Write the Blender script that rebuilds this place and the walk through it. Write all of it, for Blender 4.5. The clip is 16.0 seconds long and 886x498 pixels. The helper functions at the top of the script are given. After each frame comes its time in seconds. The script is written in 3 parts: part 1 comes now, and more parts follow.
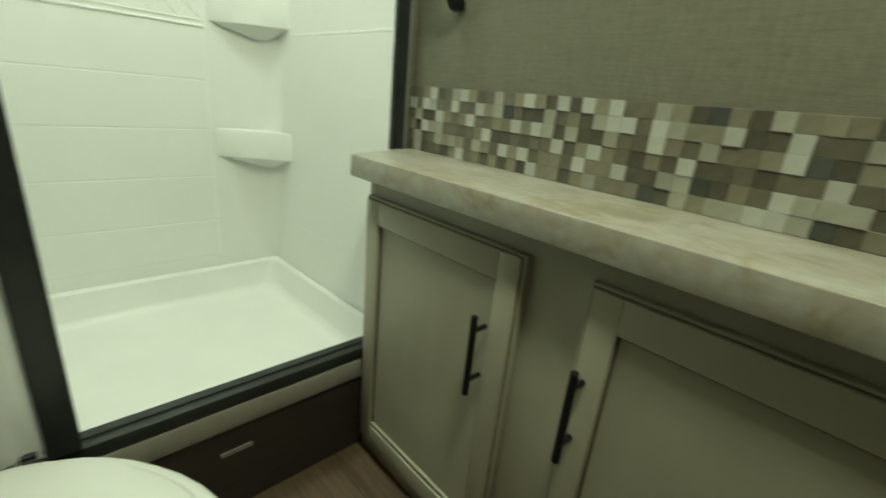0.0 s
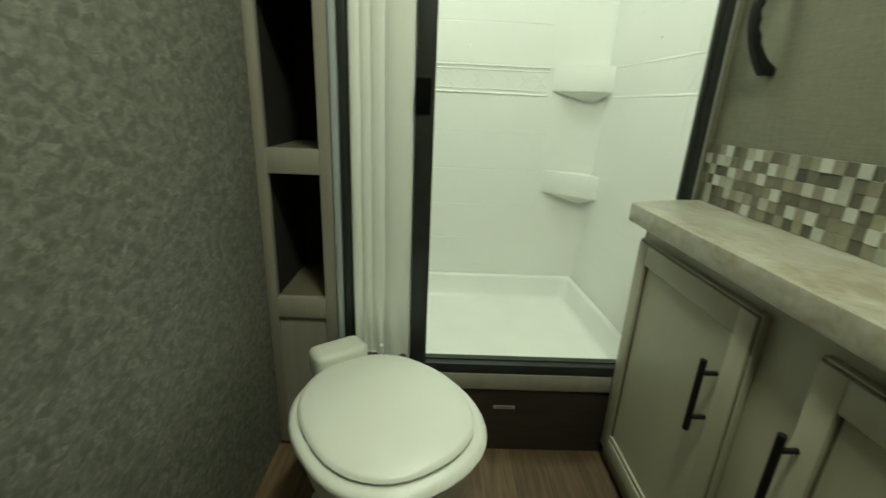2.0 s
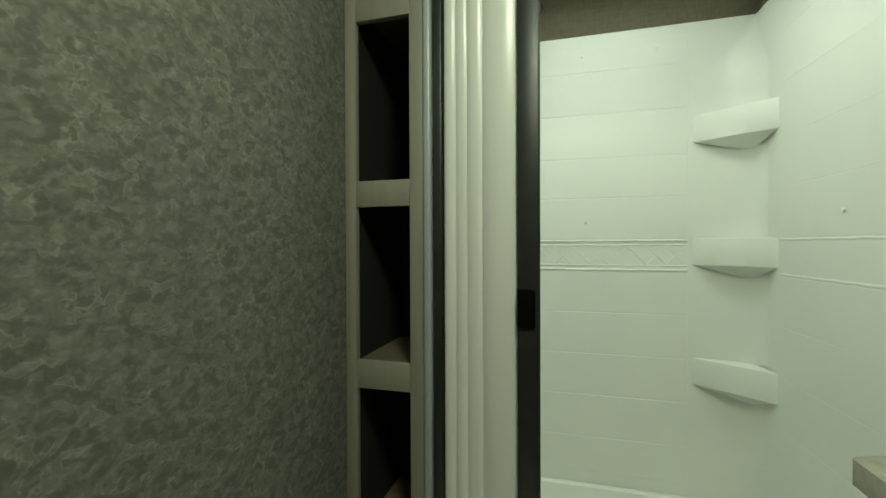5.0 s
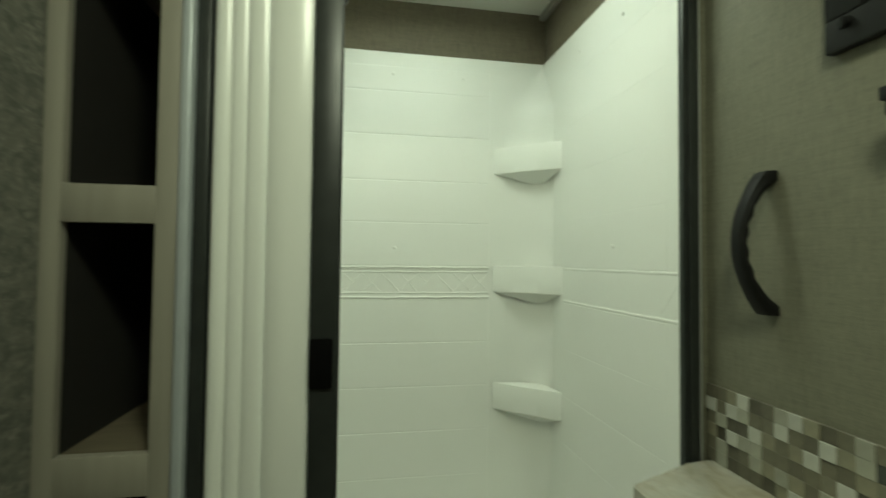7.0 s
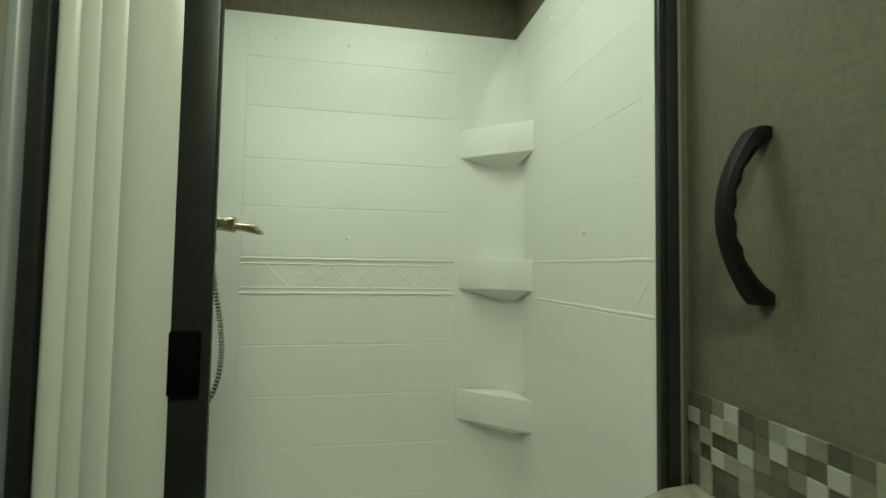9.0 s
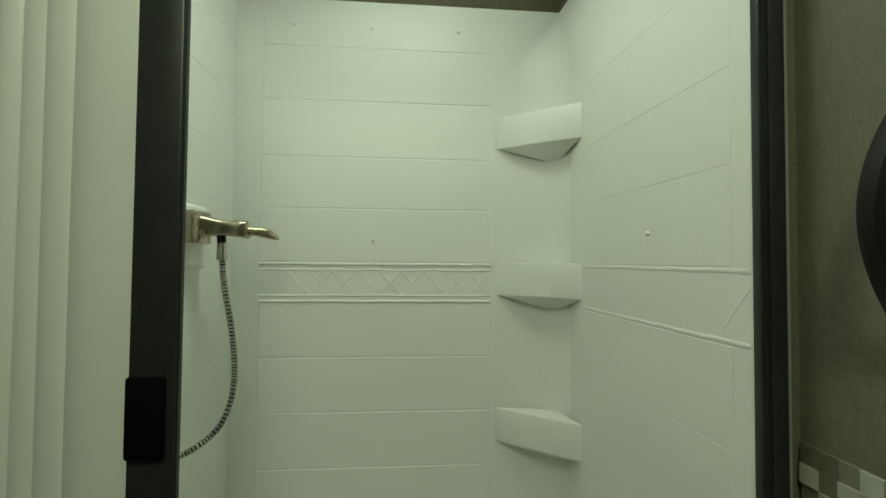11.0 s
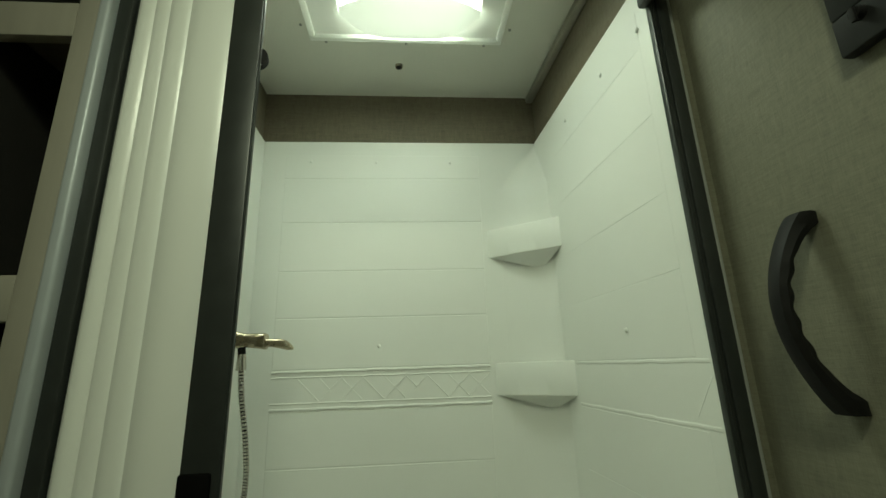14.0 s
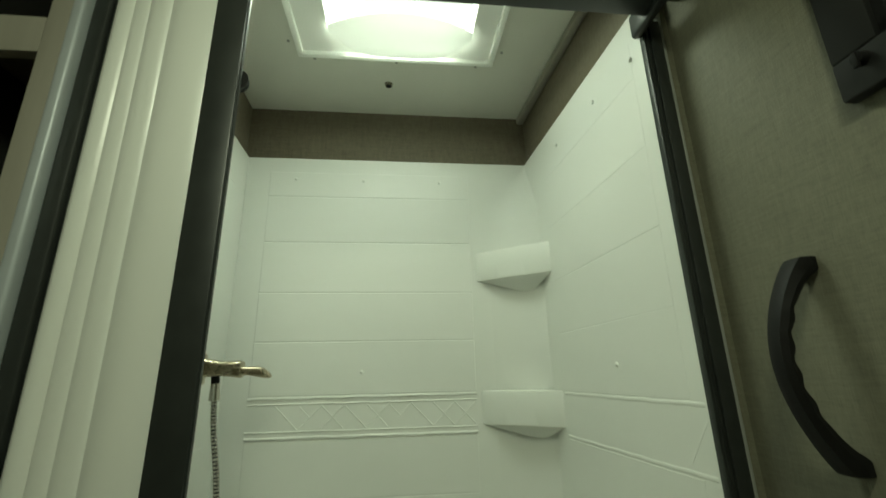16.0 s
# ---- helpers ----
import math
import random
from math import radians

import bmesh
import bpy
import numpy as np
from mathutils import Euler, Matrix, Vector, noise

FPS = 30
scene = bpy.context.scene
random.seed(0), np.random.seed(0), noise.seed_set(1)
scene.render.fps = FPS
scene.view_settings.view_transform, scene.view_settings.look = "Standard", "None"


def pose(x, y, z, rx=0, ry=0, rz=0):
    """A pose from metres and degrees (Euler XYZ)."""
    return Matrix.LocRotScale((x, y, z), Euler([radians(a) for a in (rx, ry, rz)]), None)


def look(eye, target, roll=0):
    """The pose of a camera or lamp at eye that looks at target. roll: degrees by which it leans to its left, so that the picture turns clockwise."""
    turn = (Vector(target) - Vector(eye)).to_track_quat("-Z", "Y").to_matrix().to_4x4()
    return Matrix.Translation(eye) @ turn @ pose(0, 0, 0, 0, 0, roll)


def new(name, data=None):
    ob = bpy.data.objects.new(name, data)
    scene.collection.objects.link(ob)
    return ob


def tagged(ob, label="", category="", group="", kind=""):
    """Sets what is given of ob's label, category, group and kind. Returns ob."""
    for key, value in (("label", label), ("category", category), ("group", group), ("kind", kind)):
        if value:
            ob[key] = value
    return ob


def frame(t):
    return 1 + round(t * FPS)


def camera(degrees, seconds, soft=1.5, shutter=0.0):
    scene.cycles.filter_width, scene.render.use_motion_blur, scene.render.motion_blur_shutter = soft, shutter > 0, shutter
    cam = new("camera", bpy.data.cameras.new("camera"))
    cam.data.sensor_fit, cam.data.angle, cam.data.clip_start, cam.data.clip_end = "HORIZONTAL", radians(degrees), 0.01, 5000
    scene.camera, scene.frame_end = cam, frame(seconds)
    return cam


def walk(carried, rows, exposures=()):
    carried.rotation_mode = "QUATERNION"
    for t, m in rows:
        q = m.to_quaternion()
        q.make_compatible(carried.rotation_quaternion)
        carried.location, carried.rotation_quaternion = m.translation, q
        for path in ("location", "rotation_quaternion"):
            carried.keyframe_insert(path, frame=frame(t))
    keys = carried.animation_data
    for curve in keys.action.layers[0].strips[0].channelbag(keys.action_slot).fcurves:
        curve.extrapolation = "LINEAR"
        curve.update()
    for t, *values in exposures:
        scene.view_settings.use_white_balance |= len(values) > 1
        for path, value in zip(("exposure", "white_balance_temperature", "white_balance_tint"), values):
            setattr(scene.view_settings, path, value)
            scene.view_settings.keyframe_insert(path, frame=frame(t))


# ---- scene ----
cam = camera(91.8, 16.0, soft=1.5, shutter=0.4)
PATH = [
    (0, (0.079, -0.121, 0.928), (1.398, 1.232, 0.273), 5.5),
    (0.5, (0.067, -0.139, 0.99), (0.942, 1.552, 0.376), 3.7),
    (1, (0.098, -0.17, 1.039), (0.701, 1.645, 0.454), 2.8),
    (1.5, (0.099, -0.286, 1.039), (0.491, 1.585, 0.451), 2.9),
    (2, (0.062, -0.384, 1.015), (0.117, 1.513, 0.382), 2.7),
    (2.5, (0.079, -0.333, 1.053), (-0.102, 1.576, 0.483), 3.9),
    (3, (0.052, -0.264, 1.129), (-0.224, 1.688, 0.792), 1.3),
    (3.5, (0.013, -0.236, 1.171), (-0.301, 1.73, 0.974), 0.8),
    (3.7, (0.015, -0.234, 1.181), (-0.342, 1.727, 1.017), 0.3),
    (5.8, (0.141, -0.15, 1.155), (-0.426, 1.767, 1.217), 0.4),
    (6, (0.14, -0.138, 1.179), (-0.367, 1.795, 1.267), 0.3),
    (6.5, (0.131, -0.071, 1.204), (-0.063, 1.915, 1.336), 0.9),
    (7, (0.113, -0.02, 1.197), (0.423, 1.955, 1.255), 0.6),
    (7.5, (0.121, -0.006, 1.172), (0.765, 1.888, 1.163), 1.2),
    (8, (0.169, 0.024, 1.151), (0.892, 1.889, 1.109), 0.5),
    (8.5, (0.225, 0.084, 1.164), (0.769, 2.006, 1.244), 1.3),
    (9, (0.25, 0.112, 1.155), (0.579, 2.082, 1.243), 0.9),
    (9.2, (0.263, 0.118, 1.159), (0.527, 2.1, 1.23), 0.5),
    (11.5, (0.282, 0.261, 1.187), (0.435, 2.255, 1.244), 0.6),
    (12, (0.287, 0.247, 1.16), (0.458, 2.239, 1.239), 1.4),
    (12.5, (0.28, 0.204, 1.193), (0.46, 2.192, 1.318), 0.0),
    (13, (0.283, 0.142, 1.217), (0.423, 2.118, 1.488), -0.8),
    (13.5, (0.27, 0.137, 1.209), (0.417, 2.076, 1.674), -1.7),
    (14, (0.272, 0.132, 1.182), (0.429, 2.056, 1.704), -1.9),
    (14.5, (0.275, 0.138, 1.169), (0.44, 2.044, 1.751), -0.8),
    (15, (0.301, 0.163, 1.192), (0.519, 2.072, 1.747), -1.5),
    (15.5, (0.286, 0.165, 1.181), (0.553, 2.074, 1.712), -1.6),
    (16, (0.277, 0.153, 1.226), (0.489, 2.059, 1.795), -1.3),
]
EXPOSURES = [(0.0, 1.0, 6600, -14), (0.8, 0.84, 6600, -14), (2.0, 0.86, 6600, -14), (3.5, 0.43, 6500, -15.5), (6.0, 0.33, 6600, -15.5), (9.0, 0.09, 6800, -18), (11.5, -0.11, 6800, -19), (13.0, -0.12, 6800, -18.5), (14.0, -0.08, 6800, -18), (16.0, -0.1, 6800, -18)]
walk(cam, [(t, look(eye, target, roll)) for t, eye, target, roll in PATH], EXPOSURES)

# ---- light: the sky over the skylight ----
world = bpy.data.worlds.new("sky")
scene.world = world
world.use_nodes = True
wn = world.node_tree.nodes
sky = wn.new("ShaderNodeTexSky")
sky.sky_type, sky.sun_disc = "NISHITA", False
sky.sun_elevation, sky.sun_rotation = radians(60), radians(150)
wn["Background"].inputs["Strength"].default_value = 0.06
world.node_tree.links.new(sky.outputs[0], wn["Background"].inputs[0])

sun_data = bpy.data.lights.new("sun", "SUN")
sun_data.energy, sun_data.angle, sun_data.color = 5.0, radians(0.5), (1.0, 0.96, 0.9)
sun = new("sun", sun_data)
sun.matrix_world = look((0, 0, 8), (2.0, 3.4, 1.0))

SKY_POWER = 8.5
sl = bpy.data.lights.new("skylight_daylight", "AREA")
sl.shape, sl.size, sl.size_y, sl.energy, sl.color = "RECTANGLE", 0.36, 0.38, SKY_POWER, (1.0, 1.0, 0.95)
sky_lamp = new("skylight_daylight", sl)
sky_lamp.matrix_world = pose(0.275, 0.968, 2.186, 8, 15, 0)

# the bathroom's own ceiling lamp
rl = bpy.data.lights.new("ceiling_lamp_light", "AREA")
rl.shape, rl.size, rl.energy, rl.color = "DISK", 0.2, 7.3, (1.0, 0.95, 0.8)
room_lamp = new("ceiling_lamp_light", rl)
room_lamp.matrix_world = pose(0.24, -0.10, 2.085)
gl = bpy.data.lights.new("ceiling_lamp_side_light", "POINT")
gl.energy, gl.shadow_soft_size, gl.color = 3.7, 0.09, (1.0, 0.95, 0.8)
side_lamp = new("ceiling_lamp_side_light", gl)
side_lamp.matrix_world = pose(0.24, -0.10, 1.99)

# ---- plan ----
X_LEFT, X_RIGHT = -0.385, 0.80          # room walls
Y_SOUTH, Y_FRONT, Y_BACK = -1.15, 0.70, 1.466
SX_L, SX_R = -0.205, 0.722              # shower side walls
Z_CEIL, Z_SURR = 2.115, 1.925

# ---- materials ----
def mat(name, color, rough=0.5, metal=0.0, var=0.0, scale=20.0, stretch=(1, 1, 1), bump=0.0, bump_scale=200.0,
        color2=None, spec=0.5, random_tint=0.0, coat=0.0):
    """Principled surface with noise at two scales in colour and relief."""
    m = bpy.data.materials.new(name)
    m.use_nodes = True
    nt = m.node_tree
    n, l = nt.nodes, nt.links
    b = n["Principled BSDF"]
    b.inputs["Roughness"].default_value, b.inputs["Metallic"].default_value = rough, metal
    b.inputs["Specular IOR Level"].default_value = spec
    b.inputs["Coat Weight"].default_value = coat
    tc = n.new("ShaderNodeTexCoord")
    mp = n.new("ShaderNodeMapping")
    mp.inputs["Scale"].default_value = stretch
    l.new(tc.outputs["Object"], mp.inputs[0])
    c1 = (*color, 1)
    c2 = (*(color2 or [c * (1 - var) for c in color]), 1)
    big = n.new("ShaderNodeTexNoise")
    big.inputs["Scale"].default_value, big.inputs["Detail"].default_value = scale, 6
    l.new(mp.outputs[0], big.inputs["Vector"])
    ramp = n.new("ShaderNodeValToRGB")
    ramp.color_ramp.elements[0].position, ramp.color_ramp.elements[1].position = 0.35, 0.65
    ramp.color_ramp.elements[0].color, ramp.color_ramp.elements[1].color = c2, c1
    l.new(big.outputs["Fac"], ramp.inputs[0])
    out = ramp.outputs[0]
    if random_tint:
        oi = n.new("ShaderNodeObjectInfo")
        hsv = n.new("ShaderNodeHueSaturation")
        mr = n.new("ShaderNodeMapRange")
        mr.inputs["To Min"].default_value, mr.inputs["To Max"].default_value = 1 - random_tint, 1 + random_tint
        l.new(oi.outputs["Random"], mr.inputs["Value"])
        l.new(mr.outputs[0], hsv.inputs["Value"])
        l.new(out, hsv.inputs["Color"])
        out = hsv.outputs[0]
    l.new(out, b.inputs["Base Color"])
    fine = n.new("ShaderNodeTexNoise")
    fine.inputs["Scale"].default_value, fine.inputs["Detail"].default_value = bump_scale, 4
    l.new(mp.outputs[0], fine.inputs["Vector"])
    rr = n.new("ShaderNodeMapRange")
    rr.inputs["To Min"].default_value, rr.inputs["To Max"].default_value = max(rough - 0.06, 0.02), min(rough + 0.08, 1)
    l.new(big.outputs["Fac"], rr.inputs["Value"])
    l.new(rr.outputs[0], b.inputs["Roughness"])
    if bump:
        bp = n.new("ShaderNodeBump")
        bp.inputs["Strength"].default_value, bp.inputs["Distance"].default_value = 1.0, bump
        l.new(fine.outputs["Fac"], bp.inputs["Height"])
        l.new(bp.outputs[0], b.inputs["Normal"])
    return m


M_ACRYLIC = mat("white_acrylic", (0.80, 0.81, 0.77), 0.4, var=0.03, scale=3, bump=0.0005, bump_scale=9)
M_PAN = mat("white_pan_plastic", (0.80, 0.81, 0.77), 0.35, var=0.04, scale=6, bump=0.0002, bump_scale=300)
M_VINYL = mat("white_vinyl", (0.84, 0.86, 0.82), 0.3, var=0.05, scale=8, stretch=(1, 1, 0.1), bump=0.0002, bump_scale=60)
M_BRONZE = mat("dark_bronze_metal", (0.027, 0.031, 0.029), 0.4, metal=0.1, spec=0.45, var=0.2, scale=30)
M_BLACK = mat("black_plastic", (0.006, 0.006, 0.006), 0.55, spec=0.25, var=0.2, scale=40, bump=0.0001, bump_scale=400)
M_FRAME = mat("dark_grey_frame", (0.009, 0.0095, 0.009), 0.6, spec=0.3, var=0.2, scale=30, bump=0.0001, bump_scale=300)
M_LATCH = mat("matt_black_rubber", (0.0025, 0.0025, 0.0025), 0.8, spec=0.08, var=0.2, scale=40)
M_CAB = mat("taupe_cabinet_laminate", (0.345, 0.33, 0.25), 0.42, var=0.05, scale=6, stretch=(3, 3, 0.8), bump=0.0001, bump_scale=120)
M_TOWER = mat("taupe_tower_laminate", (0.30, 0.285, 0.24), 0.45, var=0.10, scale=6, stretch=(8, 8, 0.6), bump=0.0001, bump_scale=120)
M_GLAZE = mat("brown_glaze", (0.11, 0.093, 0.062), 0.5, var=0.2, scale=20)
# The cubbies' shade is put into the colour: near-black boards, dulled tan shelves.
M_NICHE = mat("shaded_cubby_board", (0.013, 0.012, 0.0095), 0.85, var=0.4, scale=25, bump=0.0005, bump_scale=150)
M_NICHE_SHELF = mat("shelf_board", (0.15, 0.128, 0.085), 0.65, var=0.25, scale=10, stretch=(1, 6, 1))
M_BASE = mat("dark_brown_panel", (0.035, 0.028, 0.022), 0.4, var=0.3, scale=12, stretch=(0.5, 4, 6))
M_CHROME = mat("brushed_nickel", (0.55, 0.53, 0.48), 0.22, metal=1.0, var=0.1, scale=30)
M_NICKEL = mat("warm_brushed_nickel", (0.50, 0.44, 0.33), 0.26, metal=1.0, var=0.15, scale=40, bump=0.00004, bump_scale=500)
M_TRIM = mat("pale_trim", (0.30, 0.31, 0.29), 0.3, var=0.06, scale=20)
M_STRIP = mat("satin_metal_strip", (0.42, 0.455, 0.48), 0.4, metal=0.15, var=0.04, scale=20)
M_CEIL = mat("white_ceiling_vinyl", (0.72, 0.72, 0.66), 0.6, var=0.04, scale=5, bump=0.0003, bump_scale=120)
M_TOILET = mat("toilet_plastic", (0.68, 0.69, 0.64), 0.34, var=0.02, scale=1.2, bump=0.0001, bump_scale=15)
M_LABEL = mat("label_paper", (0.34, 0.335, 0.33), 0.5, var=0.1)


def wood_floor():
    m = mat("wood_floor_vinyl", (0.145, 0.098, 0.055), 0.5, scale=7, stretch=(9, 0.8, 1), color2=(0.075, 0.05, 0.029),
            bump=0.0003, bump_scale=60, random_tint=0.22)
    return m


def linen(name, c1, c2):
    """Woven linen wallpaper: two crossed thread noises and broad blotches."""
    m = bpy.data.materials.new(name)
    m.use_nodes = True
    n, l = m.node_tree.nodes, m.node_tree.links
    b = n["Principled BSDF"]
    b.inputs["Roughness"].default_value = 0.62
    b.inputs["Specular IOR Level"].default_value = 0.35
    tc = n.new("ShaderNodeTexCoord")
    facs = []
    for sc, st in ((1.0, (85, 85, 560)), (1.0, (560, 560, 70)), (1.0, (120, 120, 24)), (1.0, (16, 16, 260))):
        mp = n.new("ShaderNodeMapping")
        mp.inputs["Scale"].default_value = st
        t = n.new("ShaderNodeTexNoise")
        t.inputs["Scale"].default_value, t.inputs["Detail"].default_value = sc, 3
        l.new(tc.outputs["Object"], mp.inputs[0])
        l.new(mp.outputs[0], t.inputs["Vector"])
        facs.append(t.outputs["Fac"])
    a = n.new("ShaderNodeMath"); a.operation = "ADD"
    l.new(facs[0], a.inputs[0]); l.new(facs[1], a.inputs[1])
    a2 = n.new("ShaderNodeMath"); a2.operation = "ADD"
    l.new(a.outputs[0], a2.inputs[0]); l.new(facs[2], a2.inputs[1])
    a3 = n.new("ShaderNodeMath"); a3.operation = "ADD"
    l.new(a2.outputs[0], a3.inputs[0]); l.new(facs[3], a3.inputs[1])
    mr = n.new("ShaderNodeMapRange")
    mr.inputs["From Min"].default_value, mr.inputs["From Max"].default_value = 1.2, 2.8
    l.new(a3.outputs[0], mr.inputs["Value"])
    mix = n.new("ShaderNodeMix"); mix.data_type = "RGBA"
    mix.inputs["A"].default_value, mix.inputs["B"].default_value = (*c2, 1), (*c1, 1)
    l.new(mr.outputs[0], mix.inputs["Factor"])
    l.new(mix.outputs["Result"], b.inputs["Base Color"])
    bp = n.new("ShaderNodeBump")
    bp.inputs["Distance"].default_value = 0.0003
    l.new(a2.outputs[0], bp.inputs["Height"])
    l.new(bp.outputs[0], b.inputs["Normal"])
    return m


def slate_paper():
    """Mottled grey wallpaper: soft blotches under short curling flecks."""
    m = bpy.data.materials.new("mottled_slate_wallpaper")
    m.use_nodes = True
    n, l = m.node_tree.nodes, m.node_tree.links
    b = n["Principled BSDF"]
    b.inputs["Roughness"].default_value = 0.5
    tc = n.new("ShaderNodeTexCoord")

    def noise_tex(scale, detail, rough, dist, rot=0.0, st=(1, 1, 1)):
        mp = n.new("ShaderNodeMapping")
        mp.inputs["Rotation"].default_value, mp.inputs["Scale"].default_value = (radians(rot), 0, 0), st
        t = n.new("ShaderNodeTexNoise")
        t.inputs["Scale"].default_value, t.inputs["Detail"].default_value = scale, detail
        t.inputs["Roughness"].default_value, t.inputs["Distortion"].default_value = rough, dist
        l.new(tc.outputs["Object"], mp.inputs[0]); l.new(mp.outputs[0], t.inputs["Vector"])
        return t.outputs["Fac"]

    def ramp(src, stops):
        rp = n.new("ShaderNodeValToRGB")
        e = rp.color_ramp.elements
        (e[0].position, c0), (e[1].position, c1) = stops[0], stops[-1]
        e[0].color, e[1].color = (*c0, 1), (*c1, 1)
        for pos, c in stops[1:-1]:
            e.new(pos).color = (*c, 1)
        l.new(src, rp.inputs[0])
        return rp.outputs[0]

    def blend(kind, a, c, fac):
        mx = n.new("ShaderNodeMix"); mx.data_type = "RGBA"; mx.blend_type = kind
        mx.inputs["Factor"].default_value = fac
        l.new(a, mx.inputs["A"]); l.new(c, mx.inputs["B"])
        return mx.outputs["Result"]
    fl = noise_tex(42, 2, 0.5, 0.45, 40, (1, 1, 1.35))
    base = ramp(fl, [(0.36, (0.115, 0.118, 0.100)), (0.46, (0.134, 0.136, 0.117)), (0.53, (0.162, 0.162, 0.138)), (0.66, (0.182, 0.181, 0.154))])
    black = (0, 0, 0)
    rim = ramp(fl, [(0.485, black), (0.52, (0.092, 0.094, 0.083)), (0.56, black)])
    where = ramp(noise_tex(24, 2, 0.5, 0.0), [(0.47, black), (0.62, (1, 1, 1))])
    rims = blend("MULTIPLY", rim, where, 1.0)
    flecks = ramp(noise_tex(75, 2, 0.5, 0.4, 40, (1, 1, 1.3)), [(0.50, black), (0.60, (0.05, 0.051, 0.045))])
    fine = ramp(noise_tex(170, 4, 0.6, 0.4), [(0.3, (0.74, 0.74, 0.74)), (0.7, (1.0, 1.0, 1.0))])
    col = blend("MULTIPLY", blend("ADD", blend("ADD", base, rims, 1.0), flecks, 1.0), fine, 0.8)
    l.new(col, b.inputs["Base Color"])
    bp = n.new("ShaderNodeBump")
    bp.inputs["Distance"].default_value = 0.0006
    l.new(fl, bp.inputs["Height"])
    l.new(bp.outputs[0], b.inputs["Normal"])
    return m


def stone_laminate():
    """Travertine-look counter laminate: drifting cream and tan veins."""
    m = bpy.data.materials.new("travertine_laminate")
    m.use_nodes = True
    n, l = m.node_tree.nodes, m.node_tree.links
    b = n["Principled BSDF"]
    b.inputs["Roughness"].default_value = 0.38
    tc = n.new("ShaderNodeTexCoord")
    mp = n.new("ShaderNodeMapping")
    mp.inputs["Scale"].default_value = (6.5, 4.4, 6.5)
    mp.inputs["Rotation"].default_value = (0, 0, radians(28))
    l.new(tc.outputs["Object"], mp.inputs[0])
    a = n.new("ShaderNodeTexNoise")
    a.inputs["Scale"].default_value, a.inputs["Detail"].default_value, a.inputs["Distortion"].default_value = 3.0, 10, 0.7
    a.inputs["Roughness"].default_value = 0.62
    l.new(mp.outputs[0], a.inputs["Vector"])
    ramp = n.new("ShaderNodeValToRGB")
    e = ramp.color_ramp.elements
    e[0].position, e[0].color = 0.35, (0.315, 0.282, 0.192, 1)
    e[1].position, e[1].color = 0.63, (0.465, 0.462, 0.40, 1)
    e3 = e.new(0.46); e3.color = (0.40, 0.372, 0.295, 1)
    l.new(a.outputs["Fac"], ramp.inputs[0])
    f = n.new("ShaderNodeTexNoise")
    f.inputs["Scale"].default_value, f.inputs["Detail"].default_value = 60, 5
    l.new(tc.outputs["Object"], f.inputs["Vector"])
    mix = n.new("ShaderNodeMix"); mix.data_type = "RGBA"; mix.blend_type = "MULTIPLY"
    mix.inputs["Factor"].default_value = 0.38
    l.new(ramp.outputs[0], mix.inputs["A"]); l.new(f.outputs["Fac"], mix.inputs["B"])
    l.new(mix.outputs["Result"], b.inputs["Base Color"])
    return m


def translucent(name, color, share):
    m = bpy.data.materials.new(name)
    m.use_nodes = True
    n, l = m.node_tree.nodes, m.node_tree.links
    b = n["Principled BSDF"]
    b.inputs["Base Color"].default_value = (*color, 1)
    b.inputs["Roughness"].default_value = 0.3
    tr = n.new("ShaderNodeBsdfTranslucent")
    tr.inputs["Color"].default_value = (*color, 1)
    mx = n.new("ShaderNodeMixShader")
    mx.inputs[0].default_value = share
    l.new(b.outputs[0], mx.inputs[1]); l.new(tr.outputs[0], mx.inputs[2])
    l.new(mx.outputs[0], n["Material Output"].inputs["Surface"])
    return m


M_FLOOR = wood_floor()
M_LINEN = linen("taupe_linen_wallpaper", (0.203, 0.198, 0.143), (0.108, 0.105, 0.076))
# Browner, darker linen copy: the dimmer light above the shower is put into colour.
M_LINEN_SHADED = linen("shaded_linen_wallpaper", (0.195, 0.170, 0.120), (0.10, 0.085, 0.060))
M_SLATE = slate_paper()
M_STONE = stone_laminate()
M_DOME = translucent("milky_acrylic", (0.9, 0.92, 0.9), 0.8)
M_LENS = translucent("skylight_garnish_plastic", (0.82, 0.83, 0.8), 0.014)
M_RIM = translucent("white_rim_plastic", (0.88, 0.89, 0.86), 0.25)
M_ARCH = translucent("thin_arched_plastic", (0.86, 0.87, 0.84), 0.066)

# ---- mesh helpers ----
def flare(bm):
    """The right shower wall stands a little out of square, wider towards the room."""
    for v in bm.verts:
        if v.co.x > 0.6:
            v.co.x += 0.022 - (max(v.co.y, 0.775) - 0.79) * 0.045
    return bm


def box(bm, x0, x1, y0, y1, z0, z1, bev=0.0, seg=2):
    vs = bmesh.ops.create_cube(bm, size=1, matrix=Matrix.Translation(((x0 + x1) / 2, (y0 + y1) / 2, (z0 + z1) / 2))
                               @ Matrix.Diagonal((x1 - x0, y1 - y0, z1 - z0, 1)))["verts"]
    if bev:
        es = list({e for v in vs for e in v.link_edges})
        bmesh.ops.bevel(bm, geom=es, offset=bev, segments=seg, profile=0.5, affect="EDGES", clamp_overlap=True)
    return bm


